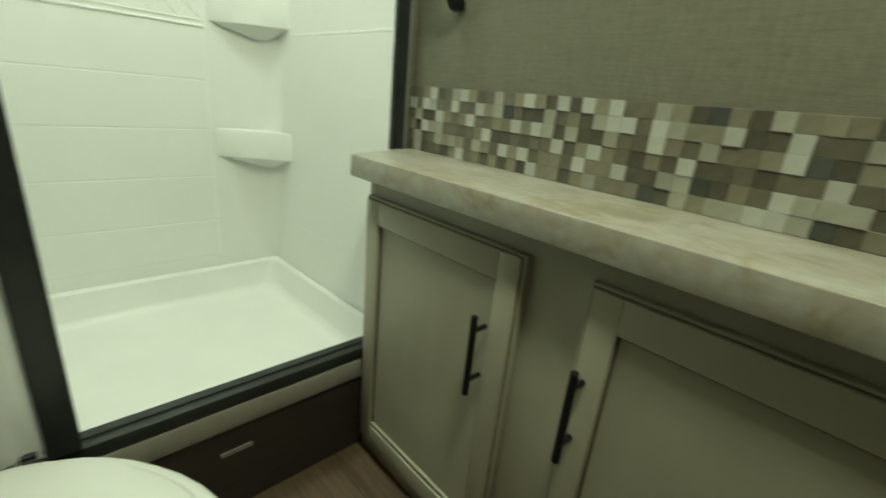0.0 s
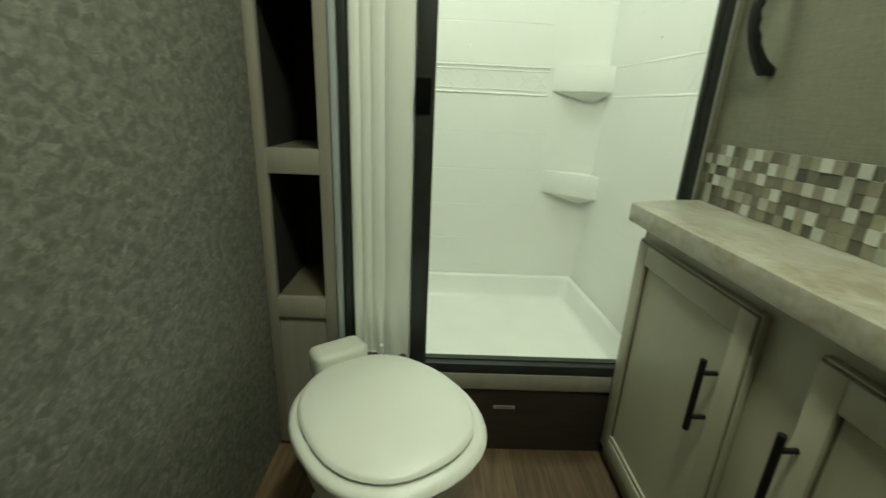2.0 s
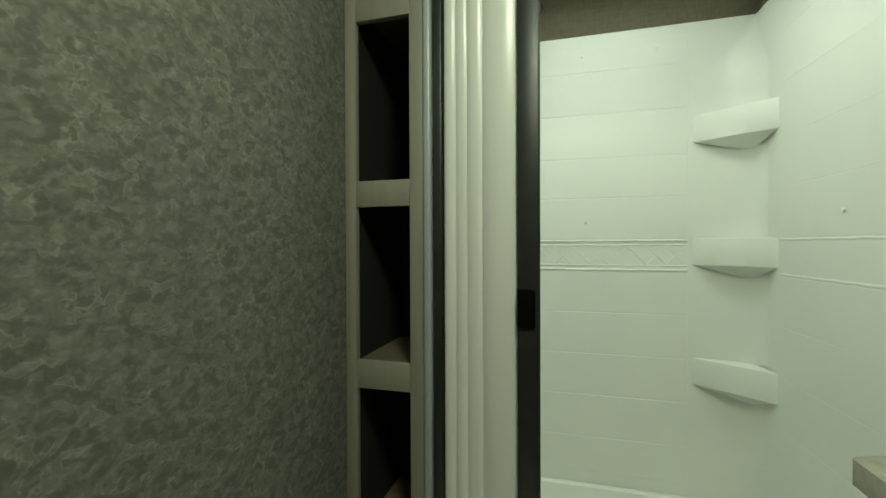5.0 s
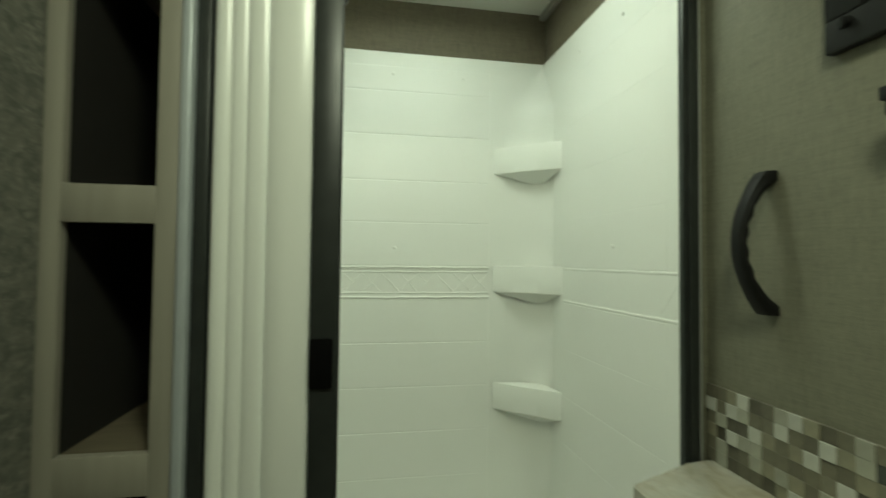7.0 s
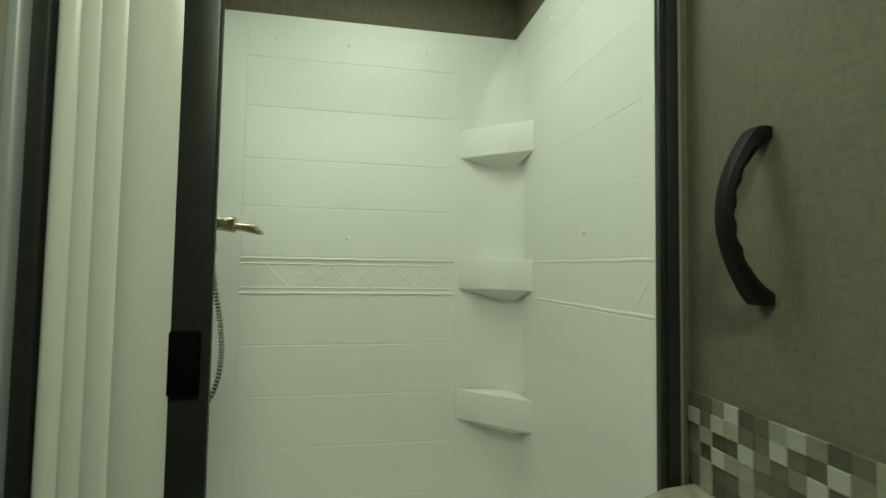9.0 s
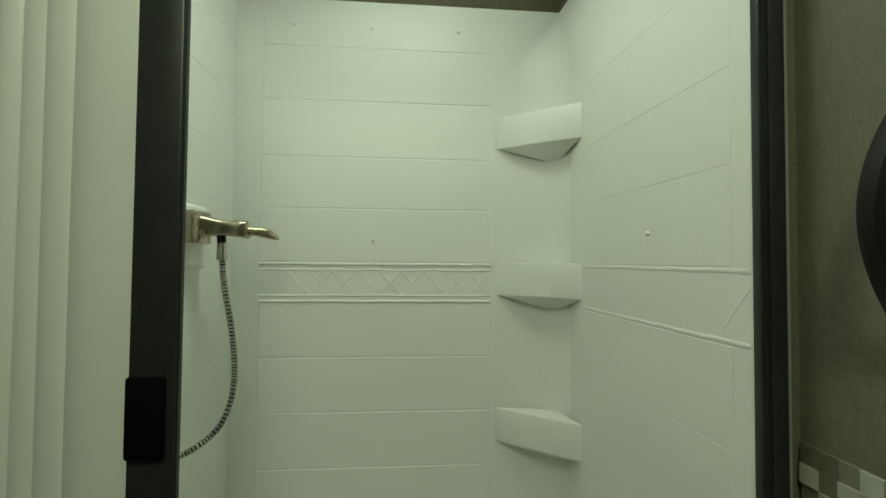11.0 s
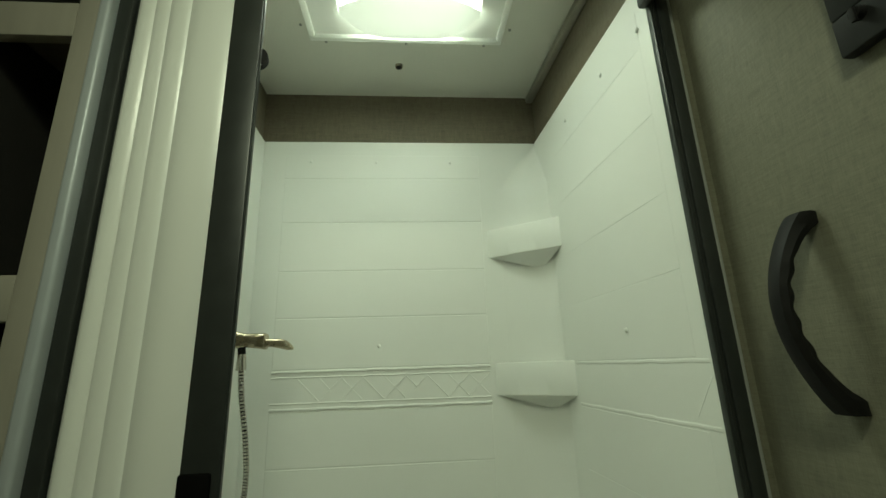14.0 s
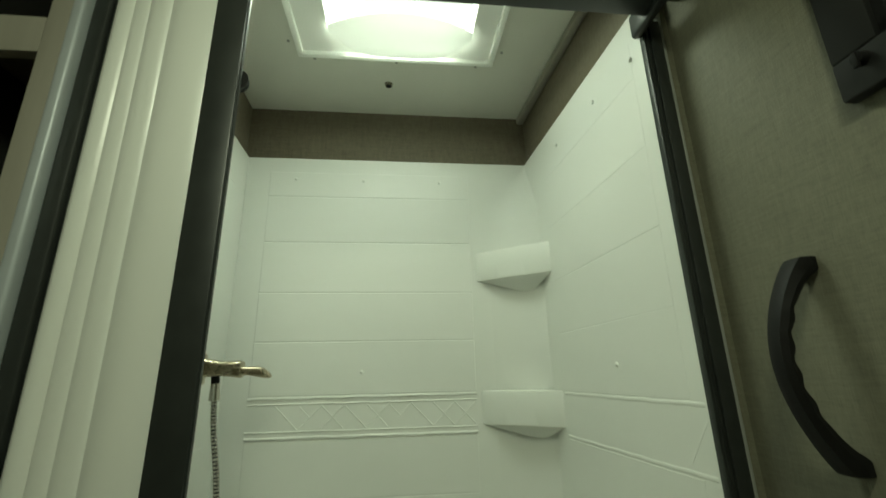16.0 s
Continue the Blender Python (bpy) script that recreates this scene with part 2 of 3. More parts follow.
def grid_faces(bm, rows, close_u=False, close_v=False):
    """Quads over a lattice of points given row by row."""
    vs = [[bm.verts.new(p) for p in row] for row in rows]
    nu = len(vs[0])
    for i in range(len(vs) - (0 if close_v else 1)):
        for j in range(nu - (0 if close_u else 1)):
            a, b = vs[i], vs[(i + 1) % len(vs)]
            bm.faces.new((a[j], a[(j + 1) % nu], b[(j + 1) % nu], b[j]))
    return vs


def cyl(bm, p, q, r, r2=None, n=16):
    p, q = Vector(p), Vector(q)
    d = q - p
    m = Matrix.Translation((p + q) / 2) @ d.to_track_quat("Z", "Y").to_matrix().to_4x4()
    bmesh.ops.create_cone(bm, cap_ends=True, segments=n, radius1=r, radius2=r if r2 is None else r2, depth=d.length, matrix=m)
    return bm


def extrude_poly(bm, pts, z0, z1, bev=0.0):
    lo = [bm.verts.new((x, y, z0)) for x, y in pts]
    hi = [bm.verts.new((x, y, z1)) for x, y in pts]
    n = len(pts)
    fs = [bm.faces.new(lo[::-1]), bm.faces.new(hi)]
    fs += [bm.faces.new((lo[i], lo[(i + 1) % n], hi[(i + 1) % n], hi[i])) for i in range(n)]
    if bev:
        bmesh.ops.bevel(bm, geom=list({e for f in fs[:2] for e in f.edges}), offset=bev, segments=3, profile=0.5, affect="EDGES", clamp_overlap=True)
    return bm


def finish(name, bm, material, smooth=40):
    bmesh.ops.recalc_face_normals(bm, faces=bm.faces)
    me = bpy.data.meshes.new(name)
    bm.to_mesh(me)
    bm.free()
    me.materials.append(material)
    if smooth:
        for p in me.polygons:
            p.use_smooth = True
        me.set_sharp_from_angle(angle=radians(smooth))
    return new(name, me)


def part(name, bm, material, parent, label="", smooth=40):
    ob = finish(name, bm, material, smooth)
    ob.parent = parent
    ob.matrix_parent_inverse = parent.matrix_world.inverted()
    if label:
        ob["label"] = label
    return ob


def thing(name, at, label, category, group="", kind=""):
    ob = new(name)
    ob.empty_display_size = 0.05
    ob.matrix_world = Matrix.Translation(at)
    bpy.context.view_layer.update()
    return tagged(ob, label, category, group, kind)


def solid(name, bm, material, label, category, kind="structure", smooth=40):
    return tagged(finish(name, bm, material, smooth), label, category, kind=kind)


def bx(*a, **k):
    return box(bmesh.new(), *a, **k)


# ---- structure ----
floor = solid("floor", bx(X_LEFT - 0.05, X_RIGHT + 0.05, Y_SOUTH - 0.05, 1.55, -0.06, -0.004), M_BASE,
              "wood-look vinyl plank floor in brown", "floor")
solid("wall_left", bx(X_LEFT - 0.05, X_LEFT, Y_SOUTH, 1.55, -0.004, Z_CEIL), M_SLATE, "mottled dark grey slate-look wallpaper wall", "wall")
solid("wall_right", box(bx(X_RIGHT, X_RIGHT + 0.05, Y_SOUTH, 0.792, -0.004, Z_CEIL), 0.7862, X_RIGHT, 0.785, 0.7917, -0.004, Z_CEIL), M_LINEN, "taupe linen-textured wallpaper wall beside the vanity", "wall")
solid("wall_south", bx(X_LEFT - 0.05, X_RIGHT + 0.05, Y_SOUTH - 0.05, Y_SOUTH, -0.004, Z_CEIL), M_LINEN, "plain taupe linen wallpaper wall", "wall")
solid("wall_north", bx(X_LEFT, X_RIGHT + 0.05, 1.478, 1.55, -0.004, Z_CEIL), M_LINEN_SHADED, "linen wallpaper, its shade tinted brown, above the shower back panel", "wall")
solid("wall_shower_right", flare(bx(0.734, X_RIGHT + 0.05, 0.7925, 1.4775, -0.004, Z_CEIL)), M_LINEN_SHADED, "linen wallpaper, its shade tinted brown, above the shower side panel", "wall")
solid("wall_shower_left", bx(-0.2235, -0.217, 0.745, 1.4775, -0.004, Z_CEIL), M_LINEN_SHADED, "thin shower partition wall with linen paper, its shade tinted brown", "wall")

bm = bmesh.new()
HX0, HX1, HY0, HY1 = 0.004, 0.542, 0.75, 1.187
for a in ((X_LEFT - 0.05, X_RIGHT + 0.05, Y_SOUTH - 0.05, HY0), (X_LEFT - 0.05, X_RIGHT + 0.05, HY1, 1.55),
          (X_LEFT - 0.05, HX0, HY0, HY1), (HX1, X_RIGHT + 0.05, HY0, HY1)):
    box(bm, *a, Z_CEIL, Z_CEIL + 0.05)
solid("ceiling", bm, M_CEIL, "white vinyl ceiling panel with a skylight opening", "ceiling", smooth=0)
# Unseen wall, added to keep lamp light off the top of the shower.
solid("wall_over_shower", bx(-0.1745, X_RIGHT - 0.0005, 0.70, 0.744, 1.8925, Z_CEIL), M_LINEN, "unseen taupe linen wall added over the shower door", "wall")
solid("trim_ceiling_right", flare(bx(0.708, 0.7335, 0.80, 1.4765, 2.09, Z_CEIL - 0.001, bev=0.006)), M_TOWER, "slim beige cove trim at the ceiling", "trim")

# ---- skylight ----
SK0, SK1, SV0, SV1 = -0.006, 0.552, 0.74, 1.197
skl = thing("skylight", (0.273, 0.97, Z_CEIL), "white plastic framed skylight dome bright with daylight", "skylight")
bm = bmesh.new()
for a in ((SK0, SK1, SV1 - 0.016, SV1), (SK0, SK1, SV0, SV0 + 0.016), (SK0, SK0 + 0.016, SV0 + 0.016, SV1 - 0.016), (SK1 - 0.016, SK1, SV0 + 0.016, SV1 - 0.016)):
    box(bm, *a, Z_CEIL - 0.016, Z_CEIL - 0.0005, bev=0.004)
part("garnish_rim", bm, M_RIM, skl)


def round_rect(x0, x1, y0, y1, r, n=6):
    pts = []
    for cx, cy, a0 in ((x1 - r, y1 - r, 0), (x0 + r, y1 - r, 90), (x0 + r, y0 + r, 180), (x1 - r, y0 + r, 270)):
        for i in range(n + 1):
            a = radians(a0 + 90 * i / n)
            pts.append((cx + r * math.cos(a), cy + r * math.sin(a)))
    return pts


def arch_far(x):
    """Far edge of the arched strip."""
    return 1.078 + 0.078 * (1 - min(1.0, abs((x - 0.283) / 0.184)) ** 4)


inner = []
base = round_rect(0.101, 0.465, 0.85, 1.078, 0.03)
for (x, y), (x2, y2) in zip(base, base[1:] + base[:1]):
    inner.append((x, arch_far(x) if y > 1.04 else y))
    if abs(x2 - x) > 0.1 and y > 0.969:
        inner += [(x + (x2 - x) * k / 16, arch_far(x + (x2 - x) * k / 16)) for k in range(1, 16)]
rings = []
for k in range(9):
    f = k / 8
    ring = []
    for (x, y) in inner:
        cx, cy = 0.273, 0.969
        ex = max(min(cx + (x - cx) * 10, SK1 - 0.016), SK0 + 0.016)
        ey = max(min(cy + (y - cy) * 10, SV1 - 0.016), SV0 + 0.016)
        px, py = x + (ex - x) * f, y + (ey - y) * f
        # arched bulge of the moulding
        arch = 1 - ((px - 0.273) / 0.23) ** 2 - ((py - 0.969) / 0.195) ** 2
        dz = -0.014 * max(0.0, min(1.0, arch * 3.0)) if k else 0.0
        ring.append((px, py, Z_CEIL - 0.004 + dz + (0.02 if k == 0 else 0)))
    rings.append(ring)
bm = bmesh.new()
grid_faces(bm, rings, close_u=True)
bm2 = bmesh.new()
rows = []
for i in range(9):
    row = []
    for k in range(25):
        u = -1 + k / 12
        x, v = 0.283 + 0.190 * u, i / 8
        ya = 1.074 - 0.050 * (1 - u * u)
        yb = arch_far(x) + 0.014
        row.append((x, ya + (yb - ya) * v, Z_CEIL - 0.012 - 0.012 * math.sin(math.pi * v) * (1 - u ** 4) - 0.010 * v))
    rows.append(row)
grid_faces(bm2, rows)
part("arched_window", bm2, M_ARCH, skl, "arched translucent strip bright with daylight")
part("garnish_panel", bm, M_LENS, skl, "moulded white inner frame with an arched bulge", smooth=30)
bm = bmesh.new()
rows = []
for i in range(9):
    v = i / 8
    rows.append([(HX0 + (HX1 - HX0) * j / 12, HY0 + (HY1 - HY0) * v,
                  Z_CEIL + 0.13 + 0.08 * (1 - (2 * v - 1) ** 4) * (1 - (j / 6 - 1) ** 4)) for j in range(13)])
grid_faces(bm, rows)
for a in ((HX0 - 0.012, HX1 + 0.012, HY0 - 0.012, HY0), (HX0 - 0.012, HX1 + 0.012, HY1, HY1 + 0.012), (HX0 - 0.012, HX0, HY0, HY1), (HX1, HX1 + 0.012, HY0, HY1)):
    part("curb_wall", bx(*a, Z_CEIL + 0.05, Z_CEIL + 0.145), M_CEIL, skl)
dome = part("dome", bm, M_DOME, skl, "milky acrylic dome")
for sx, sy in ((0.035, 1.215), (0.27, 1.214), (0.505, 1.215), (0.57, 1.15), (-0.024, 1.152), (0.57, 0.95), (-0.024, 0.95)):
    part("screw", cyl(bmesh.new(), (sx, sy, Z_CEIL - 0.003), (sx, sy, Z_CEIL), 0.004, n=10), M_TRIM, skl)

dot = thing("ceiling_plug", (0.246, 1.316, Z_CEIL), "small round chrome plug with a dark centre in the ceiling", "plug")
bm = cyl(bmesh.new(), (0.246, 1.316, Z_CEIL - 0.006), (0.246, 1.316, Z_CEIL), 0.011, 0.014, n=24)
part("ring", bm, M_CHROME, dot)
part("socket", cyl(bmesh.new(), (0.246, 1.316, Z_CEIL - 0.0075), (0.246, 1.316, Z_CEIL - 0.004), 0.0075, n=16), M_BLACK, dot)

# ---- shower pan ----
pan = thing("shower_pan", (0.26, 1.1, 0.0), "white moulded shower pan with a raised rim", "shower pan")
PZ, PB = 0.288, 0.185
bm = bmesh.new()


def pan_ring(ins, z, r, x0=SX_L, x1=SX_R, y0=0.735, y1=Y_BACK, fy=None):
    return [(x, y, z) for x, y in round_rect(x0 + ins, x1 - ins, y0 + (ins if fy is None else fy), y1 - ins, r, 5)]


rows = [pan_ring(0.0, 0.02, 0.006), pan_ring(0.0, PZ - 0.006, 0.008), pan_ring(0.004, PZ, 0.01), pan_ring(0.012, PZ - 0.001, 0.02, fy=0.02),
        pan_ring(0.018, PZ - 0.008, 0.03, fy=0.026), pan_ring(0.034, PB + 0.02, 0.05, fy=0.036), pan_ring(0.042, PB + 0.006, 0.06, fy=0.044),
        pan_ring(0.06, PB, 0.06, fy=0.06)]
grid_faces(bm, rows[:5], close_u=True)
part("rim", flare(bm), M_PAN, pan, "rounded upper rim and outer skirt")
bm = bmesh.new()
vs = grid_faces(bm, rows[4:], close_u=True)
bm.faces.new(vs[-1])
part("basin", flare(bm), M_PAN, pan, "sunken floor with sloped sides")

# curb under the door track
curb = thing("shower_curb", (0.2, 0.72, 0.0), "shower curb with a taupe rail over a dark brown kick panel", "shower curb")
part("kick_panel", bx(-0.17, 0.7375, 0.696, 0.732, -0.004, 0.222), M_BASE, curb, "dark brown kick panel")
part("rail", bx(-0.17, 0.7375, 0.688, 0.7325, 0.222, 0.277, bev=0.006), M_TOWER, curb, "taupe rail with a rounded top edge")
tagl = thing("label_sticker", (0.30, 0.694, 0.16), "small pale warning label on the dark kick panel", "label")
part("paper", bx(0.268, 0.333, 0.6945, 0.696, 0.152, 0.163), M_LABEL, tagl)
part("print_bar", bx(0.273, 0.328, 0.694, 0.6945, 0.1565, 0.159), M_GLAZE, tagl)

# ---- shower surround ----
sur = thing("shower_surround", (0.26, Y_BACK, PZ), "glossy white moulded shower surround with embossed planks and diamond band", "shower wall")
BASE = 0.001


def cove(f, r):
    """Plan of the curved corner, f from 0 at the back wall to 1 at the right wall; r shrinks the curve to a sharp corner."""
    ax, ay = 0.192 * r, 0.146 * r
    a = radians(90) * f
    return SX_R - ax + ax * math.sin(a), Y_BACK - ay + ay * math.cos(a)


bm = bmesh.new()
box(bm, SX_L - 0.008, SX_R + 0.006, Y_BACK, Y_BACK + 0.008, PZ - 0.01, Z_SURR, bev=0.002)
GZ = [0.46, 0.614, 0.766, 0.917, 1.067]
GZ2 = [1.181, 1.331, 1.476, 1.635, 1.788, 1.875]
PX0, PX1 = -0.132, 0.512


def planks(make):
    for zs in ([0.33] + GZ, GZ2):
        for a, b in zip(zs, zs[1:]):
            part("embossed_plank", make(a, b), M_ACRYLIC, sur, smooth=0)


planks(lambda a, b: bx(PX0, PX1, Y_BACK - 0.0013, Y_BACK + 0.002, a + 0.0012, b - 0.0012, bev=0.0013, seg=1))


def band(bm, put, u0, u1, ropes, strokes):
    """Diamond band: two ropes above and below and crossed ridges between; put maps (along, out, z) to the world."""
    def ridge(a, b, w, hgt):
        (u, z), (u2, z2) = a, b
        L = math.hypot(u2 - u, z2 - z)
        nu, nz = -(z2 - z) / L * w, (u2 - u) / L * w
        steps = max(2, int(L / 0.02))
        rows = []
        for i in range(steps + 1):
            f = i / steps
            wob = 0.0018 * noise.noise((u * 7 + f * L * 45, z * 9, 0.3))
            cu, cz = u + (u2 - u) * f, z + (z2 - z) * f + wob
            rows.append([put(cu + nu, -0.001, cz + nz), put(cu + nu * 0.4, hgt, cz + nz * 0.4), put(cu - nu * 0.4, hgt, cz - nz * 0.4), put(cu - nu, -0.001, cz - nz)])
        grid_faces(bm, rows)
    for z, w, hh in ropes:
        ridge((u0, z), (u1, z), w, hh)
    for a, b in strokes:
        ridge(a, b, 0.0018, 0.0019)
    return bm


ROPES = ((1.176, 0.0045, 0.0046), (1.160, 0.003, 0.0026), (1.088, 0.003, 0.0026), (1.072, 0.0045, 0.0046))
P = 0.063
STROKES = []
for k in range(9):
    u = PX0 + 0.075 + k * P
    STROKES.append(((u, 1.156), (u + (P if k % 4 != 1 else P * 0.55), 1.092 if k % 4 != 1 else 1.121)))
    if k % 3:
        STROKES.append(((u, 1.092), (u + P, 1.156)) if k != 5 else ((u + P * 0.4, 1.118), (u + P, 1.156)))



part("back_panel", bm, M_ACRYLIC, sur, smooth=0)
part("diamond_band", band(bmesh.new(), lambda u, o, z: (u, Y_BACK - o, z), PX0, PX1, ROPES, STROKES), M_ACRYLIC, sur, "embossed band of crossed lines", smooth=0)

bm = bmesh.new()
box(bm, SX_R, SX_R + 0.008, 0.7925, Y_BACK - 0.0005, PZ - 0.01, Z_SURR, bev=0.002)
RY0, RY1 = 0.83, 1.30
planks(lambda a, b: flare(bx(SX_R - 0.0005, SX_R + 0.002, RY0, RY1, a + 0.0007, b - 0.0007, bev=0.0007, seg=1)))
flare(bm)
part("side_panel", bm, M_ACRYLIC, sur, smooth=0)
part("diamond_band", flare(band(bmesh.new(), lambda u, o, z: (SX_R - o * 0.22, u, z), 0.80, 1.305, (ROPES[0], ROPES[3]), [((0.85, 1.088), (0.80, 1.152))])), M_ACRYLIC, sur,
     "embossed band with a diagonal line", smooth=0)
bm = bmesh.new()
box(bm, SX_L - 0.008, SX_L, 0.745, Y_BACK - 0.0005, PZ - 0.01, Z_SURR, bev=0.002)
planks(lambda a, b: bx(SX_L - 0.002, SX_L + 0.0008, RY0, 1.38, a + 0.0006, b - 0.0006, bev=0.0007, seg=1))
part("valve_boss", bx(SX_L + 0.0002, SX_L + 0.022, 1.12, 1.275, 1.165, 1.305, bev=0.009, seg=3), M_ACRYLIC, sur)
part("side_panel", bm, M_ACRYLIC, sur, smooth=0)
# curved corner column
bm = bmesh.new()
zs = [PZ - 0.005, 0.31, 0.35, 0.42, 0.55, 0.8, 1.0, 1.2, 1.4, 1.6, 1.72, 1.745, 1.755, 1.79, 1.83, 1.87, 1.9, Z_SURR]
rs = [0.18, 0.28, 0.42, 0.58, 0.71, 0.77, 0.78, 0.78, 0.78, 0.78, 0.77, 0.76, 0.70, 0.60, 0.45, 0.28, 0.13, 0.03]
grid_faces(bm, [[(*cove(i / 12, r), z) for i in range(13)] for z, r in zip(zs, rs)])
part("corner_column", bm, M_ACRYLIC, sur, smooth=60)


def corner_shelf(z):
    A, B = Vector((0.528, Y_BACK - 0.001)), Vector((SX_R - 0.001, 1.318))
    C = Vector((SX_R - 0.03, Y_BACK - 0.03))
    nrm = (Vector(((A + B) / 2)) - C).normalized()
    bm = bmesh.new()
    N = 14

    def chord(inset, zz, bulge):
        a, b = A.lerp(C, inset), B.lerp(C, inset)
        return [(*(a.lerp(b, i / N) + nrm * bulge * 0.4 * math.sin(math.pi * i / N)), zz) for i in range(N + 1)]
    h = 0.092
    rows = [chord(0.95, z, 0.0), chord(0.5, z + 0.001, 0.0), chord(0.06, z, 0.003), chord(0.012, z - 0.001, 0.004), chord(0.0, z - 0.005, 0.005),
            chord(0.0, z - h * 0.5, 0.005), chord(0.0, z - h + 0.003, 0.005), chord(0.012, z - h, 0.004), chord(0.10, z - h - 0.003, 0.002)]
    for f in (0.2, 0.35, 0.5, 0.65, 0.8, 0.95):
        rows.append(chord(0.1 + f * 0.88, z - h - 0.003 - 0.040 * f, 0.0))
    grid_faces(bm, rows)
    return bm


for z in (1.603, 1.183, 0.772):
    part("corner_shelf", corner_shelf(z), M_ACRYLIC, sur, smooth=22)
for p, d in (((0.178, Y_BACK - 0.004, 1.243), (0, -1, 0)), ((0.166, Y_BACK - 0.003, 1.848), (0, -1, 0)), ((0.415, Y_BACK - 0.003, 1.848), (0, -1, 0)),
             ((-0.05, Y_BACK - 0.003, 1.85), (0, -1, 0)), ((0.7305, 1.03, 1.242), (-1, 0, 0)), ((0.7395, 0.83, 1.83), (-1, 0, 0)),
             ((0.7325, 0.985, 1.84), (-1, 0, 0)), ((0.723, 1.2, 1.85), (-1, 0, 0)), ((SX_L + 0.003, 1.20, 1.10), (1, 0, 0))):
    bm = bmesh.new()
    bmesh.ops.create_uvsphere(bm, u_segments=12, v_segments=8, radius=0.0052, matrix=Matrix.Translation(p) @ Vector(d).to_track_quat("Z", "Y").to_matrix().to_4x4() @ Matrix.Diagonal((1, 1, 0.6, 1)))
    part("screw_cap", bm, M_ACRYLIC, sur, "domed screw cap", smooth=60)

# ---- shower valve and hose ----
fau = thing("shower_outlet", (SX_L + 0.02, 1.2, 1.25), "brushed nickel shower outlet with a hanging metal hose", "faucet")
part("backplate", bx(SX_L + 0.02, SX_L + 0.046, 1.162, 1.238, 1.220, 1.288, bev=0.004), M_NICKEL, fau)


def squarish_loft(stations, n=20, power=4.0):
    """Rounded-square sections (x, y, z, half width, half height) joined and capped."""
    bm = bmesh.new()
    rows = []
    for x, y, z, w, h in stations:
        ring = []
        for k in range(n):
            q = 2 * math.pi * k / n
            c, d = math.cos(q), math.sin(q)
            ring.append((x, y + w * math.copysign(abs(c) ** (2 / power), c), z + h * math.copysign(abs(d) ** (2 / power), d)))
        rows.append(ring)
    vs = grid_faces(bm, rows, close_u=True)
    bm.faces.new(vs[0][::-1]); bm.faces.new(vs[-1])
    return bm


part("body", squarish_loft([(SX_L + 0.040, 1.200, 1.257, 0.022, 0.024), (SX_L + 0.060, 1.207, 1.256, 0.019, 0.020), (SX_L + 0.085, 1.216, 1.254, 0.017, 0.0165),
                            (SX_L + 0.110, 1.226, 1.253, 0.018, 0.018), (SX_L + 0.124, 1.231, 1.252, 0.019, 0.0195), (SX_L + 0.127, 1.232, 1.252, 0.017, 0.0175)]), M_NICKEL, fau)
part("lever", squarish_loft([(SX_L + 0.112, 1.229, 1.249, 0.010, 0.010), (SX_L + 0.138, 1.242, 1.248, 0.0105, 0.0095), (SX_L + 0.155, 1.252, 1.247, 0.013, 0.012),
                             (SX_L + 0.168, 1.260, 1.243, 0.014, 0.0115), (SX_L + 0.178, 1.266, 1.238, 0.011, 0.007), (SX_L + 0.182, 1.268, 1.236, 0.007, 0.003)], power=3.0), M_NICKEL, fau)
bm = cyl(bmesh.new(), (SX_L + 0.075, 1.215, 1.24), (SX_L + 0.077, 1.216, 1.222), 0.009)
part("washer", bm, M_BLACK, fau)
bm = cyl(bmesh.new(), (SX_L + 0.077, 1.216, 1.222), (SX_L + 0.078, 1.216, 1.185), 0.0095, 0.012)
part("ferrule", bm, M_CHROME, fau)


def ribbed_tube(bm, pts, r, pitch, groove):
    """A spiral-look metal hose: rings of alternating radius along a smooth path."""
    P = [Vector(p) for p in pts]
    dense = []
    for i in range(len(P) - 1):
        p0, p1, p2, p3 = P[max(i - 1, 0)], P[i], P[i + 1], P[min(i + 2, len(P) - 1)]
        for k in range(90):
            t = k / 90
            dense.append(0.5 * ((2 * p1) + (p2 - p0) * t + (2 * p0 - 5 * p1 + 4 * p2 - p3) * t * t + (3 * p1 - p0 - 3 * p2 + p3) * t ** 3))
    rows, dist, prev = [], 0.0, dense[0]
    acc, k = 0.0, 0
    for a, b in zip(dense, dense[1:]):
        acc += (b - a).length
        if acc >= pitch / 4:
            acc = 0
            d = (b - a).normalized()
            u = d.cross(Vector((0, 1, 0))).normalized()
            v = d.cross(u)
            rr = r * (1.0 if k % 4 in (1, 2) else groove)
            k += 1
            rows.append([b + (u * math.cos(q) + v * math.sin(q)) * rr for q in [2 * math.pi * j / 10 for j in range(10)]])
    grid_faces(bm, rows, close_u=True)
    return bm


hx = SX_L
HOSE = [(hx + 0.078, 1.216, 1.19), (hx + 0.084, 1.22, 1.12), (hx + 0.098, 1.225, 1.03), (hx + 0.104, 1.23, 0.95), (hx + 0.098, 1.23, 0.88),
        (hx + 0.075, 1.22, 0.82), (hx + 0.03, 1.19, 0.785), (hx + 0.012, 1.15, 0.80), (hx + 0.012, 1.10, 0.9), (hx + 0.014, 1.06, 1.1), (hx + 0.016, 1.05, 1.3)]
hose = part("hose", ribbed_tube(bmesh.new(), HOSE, 0.0076, 0.0062, 0.7), M_CHROME, fau, "ribbed metal hose", smooth=70)
